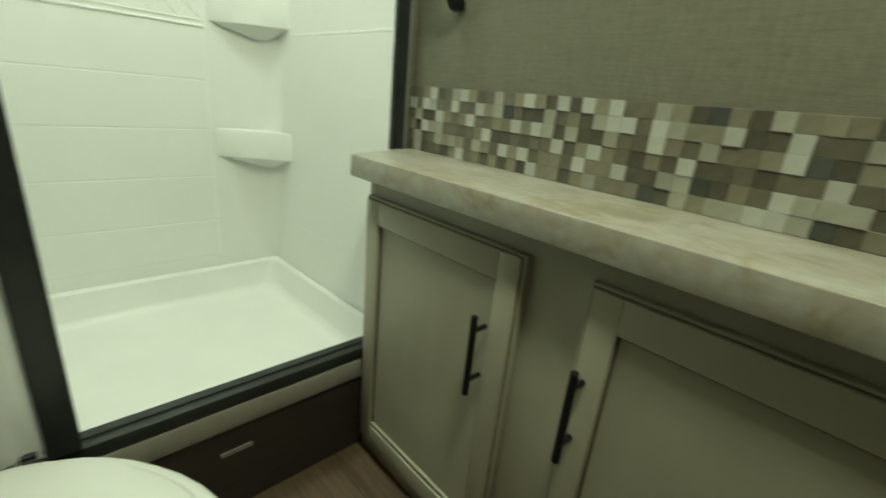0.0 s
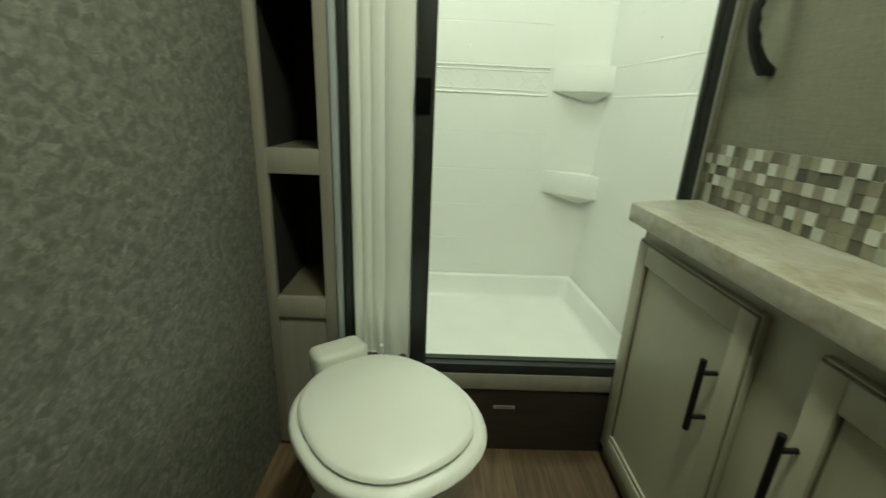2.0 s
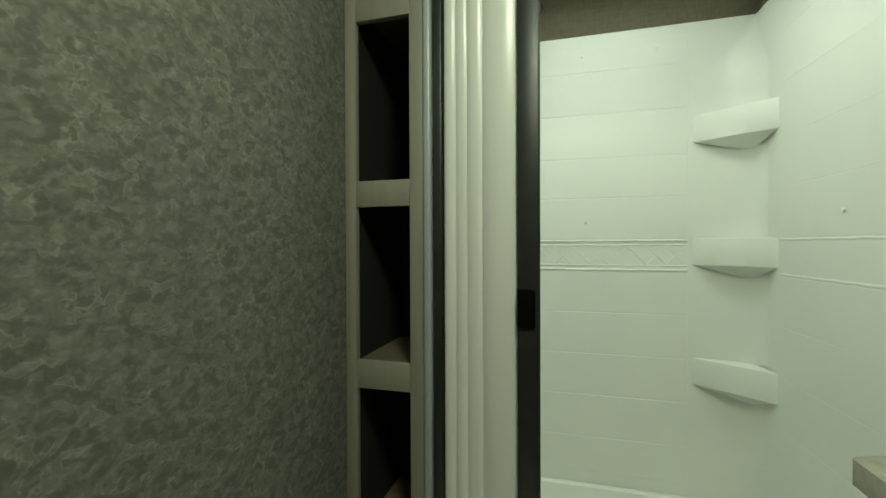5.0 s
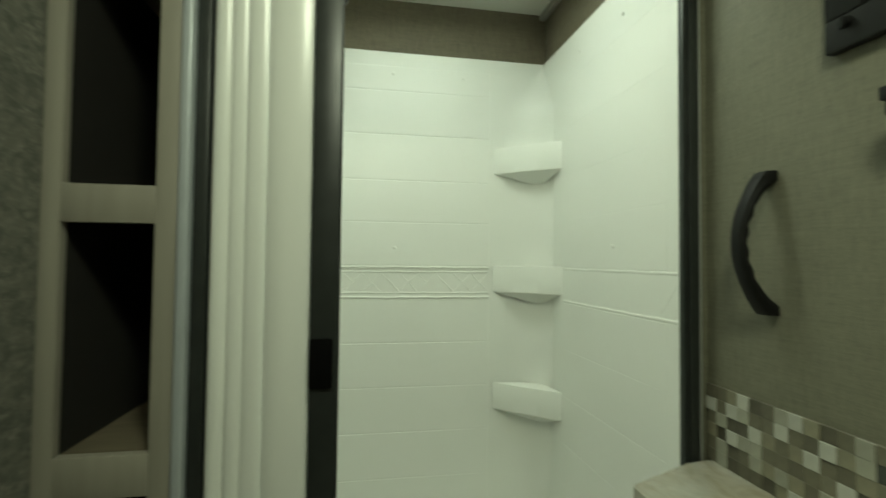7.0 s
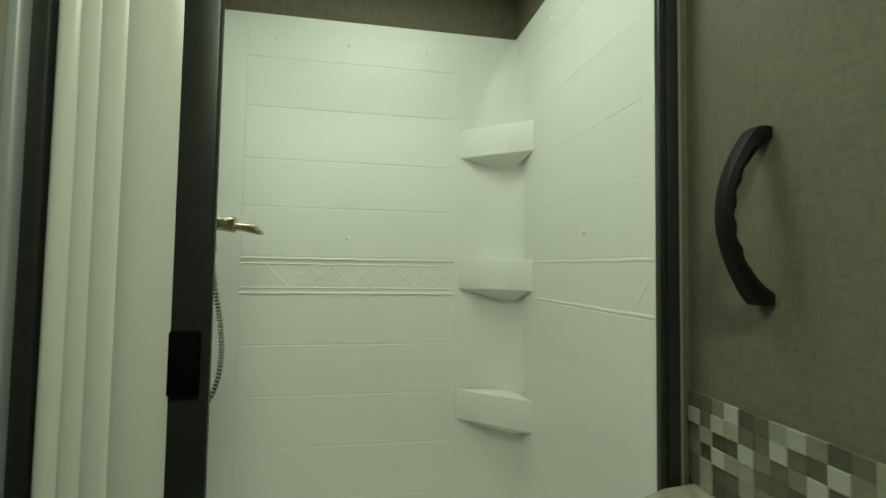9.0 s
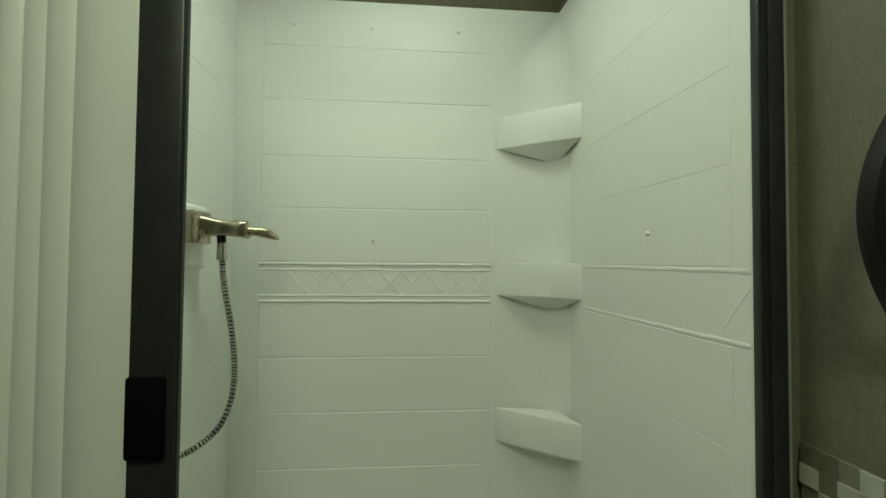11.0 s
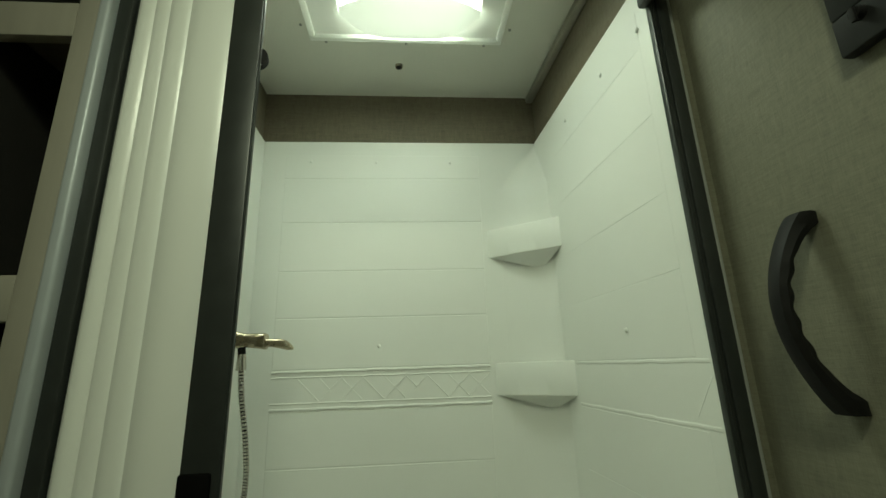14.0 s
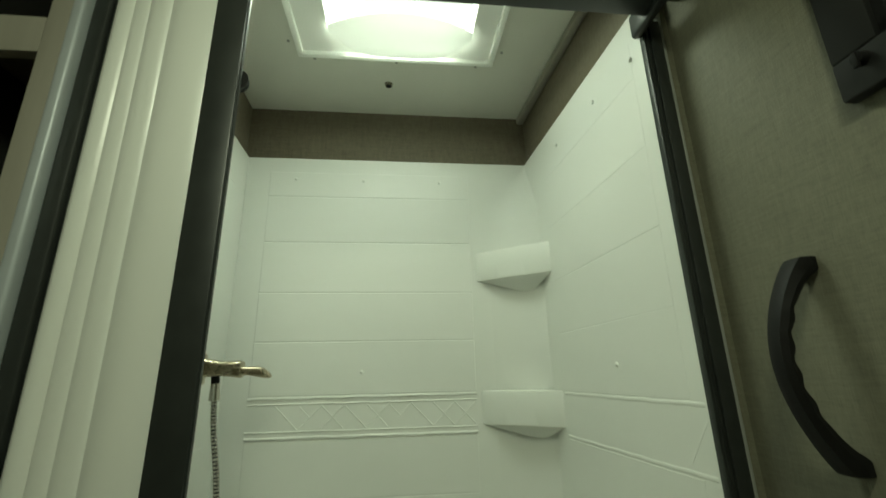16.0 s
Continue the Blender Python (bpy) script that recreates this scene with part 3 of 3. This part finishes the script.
# Added black tube; its colour stands in for dark reflections between the ribs.
part("rib_gap_shade", ribbed_tube(bmesh.new(), HOSE, 0.0059, 0.0062, 1.0), M_BLACK, hose, "black tube added for the dark reflections between the ribs", smooth=70)
hold = thing("wall_bracket", (SX_L, 1.05, 1.32), "small chrome hose bracket on the shower wall", "bracket")
part("cup", bx(SX_L, SX_L + 0.03, 1.035, 1.065, 1.29, 1.33, bev=0.005), M_CHROME, hold)

# ---- shower door frame and folding door ----
fr = thing("shower_door_frame", (0.3, 0.76, 0.277), "dark bronze metal frame round the shower opening", "door frame")
bm = bx(0.7405, 0.752, 0.778, 0.7915, 0.277, 1.875, bev=0.001)
box(bm, 0.752, 0.7755, 0.774, 0.7915, 0.277, 1.875, bev=0.003)
box(bm, 0.745, 0.7475, 0.7765, 0.778, 0.277, 1.87)
part("jamb", bm, M_BRONZE, fr)
bm = bx(-0.175, -0.154, 0.712, 0.744, 0.277, 1.875, bev=0.003)
box(bm, -0.154, -0.148, 0.722, 0.742, 0.277, 1.875, bev=0.002)
part("jamb", bm, M_BRONZE, fr)
bm = bx(-0.158, 0.7375, 0.690, 0.7345, 0.2775, 0.308, bev=0.003)
box(bm, -0.158, 0.7375, 0.712, 0.7335, 0.308, 0.312)
part("track", bm, M_BRONZE, fr, "dark bottom track")
bm = bx(-0.1535, 0.7375, 0.69, 0.745, 1.852, 1.892, bev=0.003)
box(bm, 0.722, 0.7403, 0.69, 0.79, 1.840, 1.892, bev=0.006)
part("header", bm, M_BRONZE, fr, "dark top rail with a corner bracket")
solid("trim_right_jamb", bx(0.776, 0.786, 0.780, 0.7915, -0.004, Z_CEIL - 0.002, bev=0.004), M_TRIM, "pale plastic trim strip beside the dark jamb", "trim")
solid("trim_left_jamb", bx(-0.1925, -0.1755, 0.697, 0.744, -0.004, Z_CEIL - 0.002, bev=0.005, seg=3), M_STRIP, "glossy pale metal trim strip beside the dark jamb", "trim")

door = thing("folding_shower_door", (-0.05, 0.71, 0.325), "white pleated vinyl folding shower door pushed open", "shower door")


def pleat(x0, x1, y0, y1, depth, z0, z1, seed):
    """One rounded fold of the vinyl, bulging to the room, a little wavy at its foot."""
    bm = bmesh.new()
    rows = []
    n = 12
    for k in range(31):
        f = (k / 30) ** 1.6
        z = z0 + (z1 - z0) * f
        foot = math.exp(-f * 14)
        row = []
        for i in range(n + 1):
            u = i / n
            prof = 1 - abs(2 * u - 0.75) ** 2.2 * (0.65 if u < 0.375 else 0.41)
            yy = y0 + (y1 - y0) * u - depth * max(prof, 0.0) * (1 + 0.25 * math.sin(seed * 1.7 + 3 * f))
            wob = foot * 0.004 * math.sin(9 * u + seed * 2.3 + 20 * f)
            row.append((x0 + (x1 - x0) * u + foot * 0.003 * math.cos(seed + 7 * u), yy + wob, z + (0.007 * math.sin(seed * 3 + 5 * u) if k == 0 else 0)))
        row += [(p[0], p[1] + 0.002, p[2]) for p in row[::-1]]
        rows.append(row)
    grid_faces(bm, rows, close_u=True)
    return bm


EDGES = [-0.150, -0.123, -0.097, -0.061, 0.0135]
for i, (a, b) in enumerate(zip(EDGES, EDGES[1:])):
    ya, yb = (0.727 - (e + 0.15) * 0.12 for e in (a, b))
    part("pleat", pleat(a, b, ya, yb, (0.010, 0.010, 0.010, 0.015)[i], 0.322, 1.851, i + 0.5), M_VINYL, door, smooth=55)
for x in (-0.12, -0.075, -0.03, 0.0):
    part("glide", bx(x, x + 0.009, 0.702, 0.711, 0.3082, 0.352, bev=0.002), M_VINYL, door, "white plastic glide tab")
bm = bx(0.0125, 0.0555, 0.681, 0.694, 0.3135, 1.850, bev=0.002)
box(bm, 0.0553, 0.0575, 0.684, 0.6895, 0.3135, 1.850)
post = part("leading_post", bm, M_BRONZE, door, "dark bronze leading post")
part("latch", bx(0.0125, 0.0485, 0.675, 0.682, 0.996, 1.074, bev=0.003), M_LATCH, post, "black pull latch")

part("catch", cyl(bmesh.new(), (0.0475, 0.6942, 1.636), (0.0475, 0.706, 1.636), 0.017, 0.015, n=24), M_BLACK, post, "round black catch")

# ---- shelf tower ----
TX0, TX1, TYF, TYB = X_LEFT + 0.001, -0.1935, 0.705, 0.985
tow = thing("shelf_tower", (-0.28, 0.8, 0.0), "tall taupe built-in tower with open dark cubbies", "shelf unit")
OX0, OX1 = -0.357, -0.226
OPEN = [(0.493, 0.835), (0.898, 1.251), (1.310, 1.674), (1.734, 2.06)]
part("stile", bx(TX0, OX0, TYF, TYF + 0.018, 0.0, Z_CEIL - 0.001, bev=0.0015), M_TOWER, tow)
part("stile", bx(OX1, TX1, TYF, TYF + 0.018, 0.0, Z_CEIL - 0.001, bev=0.0015), M_TOWER, tow)
edges = [(0.432, 0.493), (0.835, 0.898), (1.251, 1.310), (1.674, 1.734), (2.06, Z_CEIL - 0.001), (0.0, 0.08)]
for a, b in edges:
    part("rail", bx(OX0, OX1, TYF, TYF + 0.018, a, b, bev=0.0015), M_TOWER, tow)
part("lower_panel", bx(OX0, OX1, TYF + 0.008, TYF + 0.016, 0.08, 0.432), M_TOWER, tow, "recessed lower panel")
# inside boards, their near-black colour standing in for the cubbies' shade
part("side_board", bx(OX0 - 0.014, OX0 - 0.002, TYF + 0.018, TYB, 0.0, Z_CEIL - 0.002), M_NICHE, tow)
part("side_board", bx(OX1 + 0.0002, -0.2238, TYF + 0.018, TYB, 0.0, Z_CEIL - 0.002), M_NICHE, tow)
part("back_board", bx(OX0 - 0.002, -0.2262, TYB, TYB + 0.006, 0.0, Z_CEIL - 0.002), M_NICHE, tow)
for a, b in OPEN:
    part("shelf_board", bx(OX0 - 0.002, -0.2262, TYF + 0.018, TYB - 0.001, a - 0.014, a - 0.002), M_NICHE_SHELF, tow, "tan shelf board")

# ---- toilet ----
toi = thing("toilet", (-0.03, 0.40, 0.0), "off-white plastic camper toilet with its lid closed", "toilet")
TM = pose(-0.022, 0.402, 0, 0, 0, 35) @ Matrix.Diagonal((1.15, 1.15, 0.815, 1))      # front points to -y of this frame


def egg(w, lf, lb, z, n=40, sq=2.3):
    pts = []
    for i in range(n):
        a = 2 * math.pi * i / n
        c, s = math.cos(a), math.sin(a)
        x = w * math.copysign(abs(c) ** (2 / sq), c)
        y = (lb if s > 0 else lf) * math.copysign(abs(s) ** (2 / sq), s)
        pts.append(TM @ Vector((x, y, z)))
    return pts


def loft(rings):
    bm = bmesh.new()
    vs = grid_faces(bm, rings, close_u=True)
    bm.faces.new(vs[0][::-1])
    bm.faces.new(vs[-1])
    return bm


part("lid", loft([egg(0.146, 0.160, 0.185, 0.452), egg(0.152, 0.168, 0.190, 0.455), egg(0.154, 0.170, 0.192, 0.462), egg(0.150, 0.166, 0.188, 0.468),
                  egg(0.146, 0.160, 0.176, 0.4715), egg(0.120, 0.13, 0.15, 0.4735), egg(0.05, 0.05, 0.06, 0.4745)]), M_TOILET, toi, smooth=60)
part("seat", loft([egg(0.163, 0.184, 0.19, 0.424), egg(0.171, 0.193, 0.195, 0.428), egg(0.174, 0.197, 0.198, 0.437), egg(0.170, 0.192, 0.194, 0.447), egg(0.162, 0.182, 0.186, 0.4515)]), M_TOILET, toi, smooth=60)
part("bowl", loft([egg(0.11, 0.15, 0.16, 0.10), egg(0.125, 0.16, 0.17, 0.2), egg(0.152, 0.175, 0.185, 0.33), egg(0.163, 0.184, 0.195, 0.40), egg(0.170, 0.192, 0.196, 0.4235)]), M_TOILET, toi, smooth=60)
part("foot", loft([egg(0.16, 0.215, 0.20, 0.0), egg(0.16, 0.215, 0.20, 0.03), egg(0.145, 0.195, 0.19, 0.06), egg(0.115, 0.155, 0.165, 0.0995)]), M_TOILET, toi, smooth=60)
bm = box(bmesh.new(), -0.066, 0.058, 0.184, 0.258, 0.41, 0.500, bev=0.020, seg=4)
bm.transform(TM)
part("hinge_cover", bm, M_TOILET, toi, "raised hinge block behind the lid", smooth=60)
bm = cyl(bmesh.new(), TM @ Vector((0.12, -0.12, 0.012)), TM @ Vector((0.15, -0.20, 0.05)), 0.02, 0.018)
part("pedal", bm, M_TOILET, toi, "white flush pedal")

# ---- vanity ----
VF = 0.622                         # face of the cabinet
van = thing("vanity_cabinet", (0.71, -0.2, 0.0), "taupe glazed bathroom vanity with shaker doors and black pulls", "vanity")
VY0, VY1 = Y_SOUTH + 0.001, 0.688
part("side_panel", bx(VF, X_RIGHT - 0.001, VY1 - 0.016, VY1, 0.0, 0.755, bev=0.001), M_CAB, van)
part("face_frame", bx(VF, VF + 0.018, VY0, VY1 - 0.0165, 0.0, 0.7545, bev=0.001), M_CAB, van)
DX0, DX1 = 0.600, 0.6215


def shaker_door(y0, y1, z0, z1, pull_y):
    d = part("door", bx(DX0 + 0.010, DX0 + 0.016, y0 + 0.04, y1 - 0.04, z0 + 0.05, z1 - 0.05), M_CAB, van, "flat recessed centre panel")
    w = 0.052
    for nm, a in (("stile", (y0, y0 + w - 0.008, z0, z1)), ("stile", (y1 - w + 0.008, y1, z0, z1)), ("rail", (y0 + w - 0.008, y1 - w + 0.008, z1 - w, z1)), ("rail", (y0 + w - 0.008, y1 - w + 0.008, z0, z0 + w))):
        part(nm, bx(DX0, DX1, *a, bev=0.0025), M_CAB, d)
    # glazed bead round the panel and the moulded outer edge
    bm = bmesh.new()
    i0, i1, j0, j1 = y0 + w - 0.008, y1 - w + 0.008, z0 + w, z1 - w
    for a in ((i0, i0 + 0.004, j0, j1), (i1 - 0.004, i1, j0, j1), (i0 + 0.004, i1 - 0.004, j0, j0 + 0.004), (i0 + 0.004, i1 - 0.004, j1 - 0.004, j1)):
        box(bm, DX0 + 0.006, DX0 + 0.012, *a, bev=0.0015)
    part("bead", bm, M_GLAZE, d, "darker glazed bead")
    part("ledge", bx(DX0 + 0.003, DX0 + 0.012, i0, i1, j0 + 0.0062, j0 + 0.012, bev=0.002), M_CAB, d)
    bm = bmesh.new()
    for g in (0.006,):
        for a in ((y0 - g, y0, z0 - g, z1 + g), (y1, y1 + g, z0 - g, z1 + g), (y0, y1, z0 - g, z0), (y0, y1, z1, z1 + g)):
            box(bm, DX0 + 0.006, DX1, *a, bev=0.002)
    part("edge_moulding", bm, M_CAB, d, "stepped outer edge")
    bm = bmesh.new()
    for a in ((y0 - 0.0022, y0 - 0.0002, z0 - 0.002, z1 + 0.002), (y1 + 0.0002, y1 + 0.0022, z0 - 0.002, z1 + 0.002), (y0, y1, z1 + 0.0002, z1 + 0.0022)):
        box(bm, DX0 + 0.0045, DX0 + 0.0075, *a)
    part("glaze_line", bm, M_GLAZE, d, "thin dark glaze in the edge groove")
    bm = cyl(bmesh.new(), (0.570, pull_y, 0.44), (0.570, pull_y, 0.594), 0.0062, n=16)
    for z in (0.468, 0.566):
        cyl(bm, (0.572, pull_y, z), (DX0 + 0.001, pull_y, z), 0.0048, n=12)
    part("pull", bm, M_BLACK, d, "matt black bar pull")


shaker_door(0.240, 0.668, 0.062, 0.708, 0.292)
shaker_door(-0.31, 0.118, 0.062, 0.708, 0.125 - 0.022)

top = thing("countertop", (0.69, -0.2, 0.755), "travertine-look laminate countertop with a rounded front edge", "countertop")
FRONT = [(0.572, Y_SOUTH + 0.002), (0.572, 0.692), (0.580, 0.700), (0.66, 0.730), (0.735, 0.762)]
INNER = [(0.5745, Y_SOUTH + 0.002), (0.5745, 0.691), (0.5815, 0.698), (0.661, 0.7278), (0.736, 0.7598)]
bm = extrude_poly(bmesh.new(), INNER + [(X_RIGHT - 0.001, 0.770), (X_RIGHT - 0.001, Y_SOUTH + 0.002)], 0.756, 0.801, bev=0.002)
part("edge_strip", extrude_poly(bmesh.new(), FRONT + [(x - 0.0002, y + 0.0002) for x, y in INNER[::-1]], 0.7555, 0.8006, bev=0.0008), M_STONE, top, "laminate strip along the front edge")
part("slab", bm, M_STONE, top)

# ---- wall things over the vanity ----
grab = thing("grab_handle", (X_RIGHT, 0.62, 1.23), "black plastic curved grab handle with finger grips on the wall", "grab handle")
bm = bmesh.new()
rows = []
N = 48
for i in range(N + 1):
    f = i / N
    z = 1.110 + 0.250 * f
    a = math.pi * f
    grip = 0.0022 * math.cos(f * 2 * math.pi * 8) if 0.22 < f < 0.78 else 0.0
    w = 0.0165 - 0.004 * math.sin(a)
    x_out = X_RIGHT - 0.021 - 0.0535 * math.sin(a) ** 0.85
    q = (f - 0.075) / 0.85
    x_in = X_RIGHT - (0.0002 if not 0 < q < 1 else 0.0588 * math.sin(math.pi * q) ** 0.62 + grip)
    y = 0.634
    rows.append([(x_out, y - w * 0.7, z), (x_out - 0.002, y, z), (x_out, y + w * 0.7, z), ((x_out + x_in) / 2, y + w, z), (x_in, y + w * 0.8, z), (x_in, y - w * 0.8, z), ((x_out + x_in) / 2, y - w, z)])
vs = grid_faces(bm, rows, close_u=True)
bm.faces.new(vs[0][::-1]); bm.faces.new(vs[-1])
part("grip", bm, M_BLACK, grab, smooth=35)
for z in (1.115, 1.355):
    part("foot", bx(X_RIGHT - 0.0190, X_RIGHT - 0.0002, 0.6205, 0.6475, z - 0.0045, z + 0.0045, bev=0.002), M_BLACK, grab)

cab = thing("mirror_cabinet", (X_RIGHT, 0.2, 1.52), "black framed mirror cabinet on the linen wall", "mirror")
CY0, CY1, CZ0, CZ1 = -0.22, 0.526, 1.514, 2.02
for nm, a in (("frame_bar", (CY0, CY1, CZ0, CZ0 + 0.05)), ("frame_bar", (CY0, CY1, CZ1 - 0.05, CZ1)), ("frame_bar", (CY0, CY0 + 0.05, CZ0 + 0.05, CZ1 - 0.05)), ("frame_bar", (CY1 - 0.05, CY1, CZ0 + 0.05, CZ1 - 0.05))):
    part(nm, bx(X_RIGHT - 0.018, X_RIGHT - 0.0005, *a, bev=0.003), M_FRAME, cab)
for y, z in ((CY1 - 0.032, CZ0 + 0.036), (CY1 - 0.075, CZ0 + 0.075)):
    bm = cyl(bmesh.new(), (X_RIGHT - 0.018, y, z), (X_RIGHT - 0.026, y, z), 0.0085, 0.007, n=18)
    box(bm, X_RIGHT - 0.030, X_RIGHT - 0.0255, y - 0.003, y + 0.003, z - 0.012, z + 0.006, bev=0.001)
    part("turn_knob", bm, M_BLACK, cab, "small black turn knob")
part("back_panel", bx(X_RIGHT - 0.010, X_RIGHT - 0.001, CY0 + 0.05, CY1 - 0.05, CZ0 + 0.05, CZ1 - 0.05), M_BLACK, cab)

lampt = thing("ceiling_lamp", (0.24, -0.10, Z_CEIL), "round white flush ceiling lamp, lit", "lamp")
bm = bmesh.new()
rows = [[(0.24 + rr * math.cos(q), -0.10 + rr * math.sin(q), z) for q in [2 * math.pi * k / 32 for k in range(32)]] for rr, z in ((0.088, 2.088), (0.105, 2.086), (0.112, 2.095), (0.114, Z_CEIL - 0.0005))]
grid_faces(bm, rows, close_u=True)
part("rim", bm, M_CEIL, lampt)
tb = thing("towel_bar", (X_RIGHT, 0.2, 1.40), "square black towel bar on two posts", "towel bar")
part("bar", bx(0.747, 0.763, -0.05, 0.432, 1.408, 1.426, bev=0.002), M_BLACK, tb)
for y in (0.420, 0.005):
    bm = bx(0.750, X_RIGHT - 0.0055, y - 0.008, y + 0.008, 1.388, 1.4075, bev=0.002)
    box(bm, X_RIGHT - 0.006, X_RIGHT - 0.0003, y - 0.010, y + 0.010, 1.376, 1.408, bev=0.002)
    part("post", bm, M_BLACK, tb)

tp = thing("toilet_paper_holder", (X_LEFT, 0.0, 0.54), "black metal toilet paper holder on the grey wall", "paper holder")
part("plate", cyl(bmesh.new(), (X_LEFT + 0.0003, -0.005, 0.520), (X_LEFT + 0.008, -0.005, 0.520), 0.021, 0.019, n=24), M_BLACK, tp)
part("arm", cyl(bmesh.new(), (X_LEFT + 0.006, -0.005, 0.520), (X_LEFT + 0.052, -0.005, 0.503), 0.008, n=14), M_BLACK, tp)
part("rod", cyl(bmesh.new(), (X_LEFT + 0.052, -0.013, 0.503), (X_LEFT + 0.052, 0.05, 0.503), 0.0075, n=14), M_BLACK, tp)

# ---- mosaic backsplash ----
spl = thing("mosaic_backsplash", (X_RIGHT, 0.2, 0.801), "mosaic backsplash of square taupe, cream and grey tiles", "backsplash")
TILES = [mat("tile_cream", (0.31, 0.308, 0.25), 0.35, var=0.12, scale=40, random_tint=0.12), mat("tile_sand", (0.205, 0.193, 0.136), 0.4, var=0.15, scale=50, random_tint=0.15),
         mat("tile_taupe", (0.128, 0.118, 0.083), 0.4, var=0.15, scale=60, random_tint=0.15), mat("tile_umber", (0.092, 0.085, 0.06), 0.38, var=0.2, scale=60, random_tint=0.2),
         mat("tile_glass_grey", (0.075, 0.08, 0.07), 0.15, var=0.1, scale=40, random_tint=0.2), mat("tile_white", (0.42, 0.42, 0.37), 0.3, var=0.08, scale=40, random_tint=0.1)]
GROUT = mat("grout", (0.17, 0.158, 0.125), 0.8, var=0.2, scale=80)
T = 0.0253
YT1 = 0.777
NR, NC = 6, 46
part("backing", bx(X_RIGHT - 0.003, X_RIGHT - 0.0004, YT1 - NC * T, YT1 - 0.001, 0.8015, 0.8015 + NR * T - 0.001), GROUT, spl)
tile_mesh = {}


def tile_data(w, h, k):
    key = (w, h, k)
    if key not in tile_mesh:
        bm = box(bmesh.new(), -0.0045, 0.0005, -w * T / 2 + 0.0001, w * T / 2 - 0.0001, -h * T / 2 + 0.0001, h * T / 2 - 0.0001)
        es = [e for e in bm.edges if all(v.co.x < -0.004 for v in e.verts)]
        bmesh.ops.bevel(bm, geom=es, offset=0.0005, segments=1, affect="EDGES")
        bmesh.ops.recalc_face_normals(bm, faces=bm.faces)
        me = bpy.data.meshes.new("tile")
        bm.to_mesh(me); bm.free()
        me.materials.append(TILES[k])
        tile_mesh[key] = me
    return tile_mesh[key]


PROUD = (0.0024, 0.0014, 0.0007, 0.0002, 0.0008, 0.0028)      # pale tiles stand out, dark ones lie deep
rng = random.Random(7)
used = set()
# tile colours from the shower corner on, each column from the top down
PATTERN = ["TWTSTT", "TTCUCC", "SWUWUU", "WCUCTT", "UTWCCT", "TTSTSU", "CWTTCS", "WTSTSW", "SUWTTT", "UWTSCS",
           "TSTWSU", "CCSUTS", "TGSUWU", "STWTSS", "WUSUWU", "SUWTTW", "UCCTSS", "WTUWSS", "USCUTU", "WUUSWS"]
for c in range(NC):
    for r in range(NR):
        if (c, r) in used:
            continue
        w = h = 1
        q = rng.random()
        k = rng.choices(range(6), (20, 18, 22, 20, 6, 14))[0]
        if c < len(PATTERN):
            k = "CSTUGW".index(PATTERN[c][NR - 1 - r])
        elif q < 0.1 and c + 1 < NC and (c + 1, r) not in used:
            w = 2
        for i in range(w):
            used.add((c + i, r))
        o = new("tile", tile_data(w, h, k))
        o.parent = spl
        o.matrix_parent_inverse = spl.matrix_world.inverted()
        o.matrix_basis = pose(X_RIGHT - 0.003 - PROUD[k] - rng.random() * 0.0012, YT1 - (c + w / 2) * T, 0.8015 + (r + h / 2) * T, 0, 0, rng.uniform(-1.5, 1.5))

# ---- floor planks ----
rng = random.Random(3)
PW = 0.102
x = X_LEFT
planks = {}
while x < 0.64:
    y = Y_SOUTH - rng.random() * 0.5
    while y < 0.70:
        L = rng.choice((0.6, 0.75, 0.9))
        a, b = max(y, Y_SOUTH), min(y + L, 0.6955)
        if b - a > 0.02:
            bm = box(bmesh.new(), x + 0.0006, min(x + PW, 0.64) - 0.0006, a + 0.0006, b - 0.0006, -0.004, 0.0)
            o = finish("plank", bm, M_FLOOR, 0)
            o.parent = floor
        y += L
    x += PW
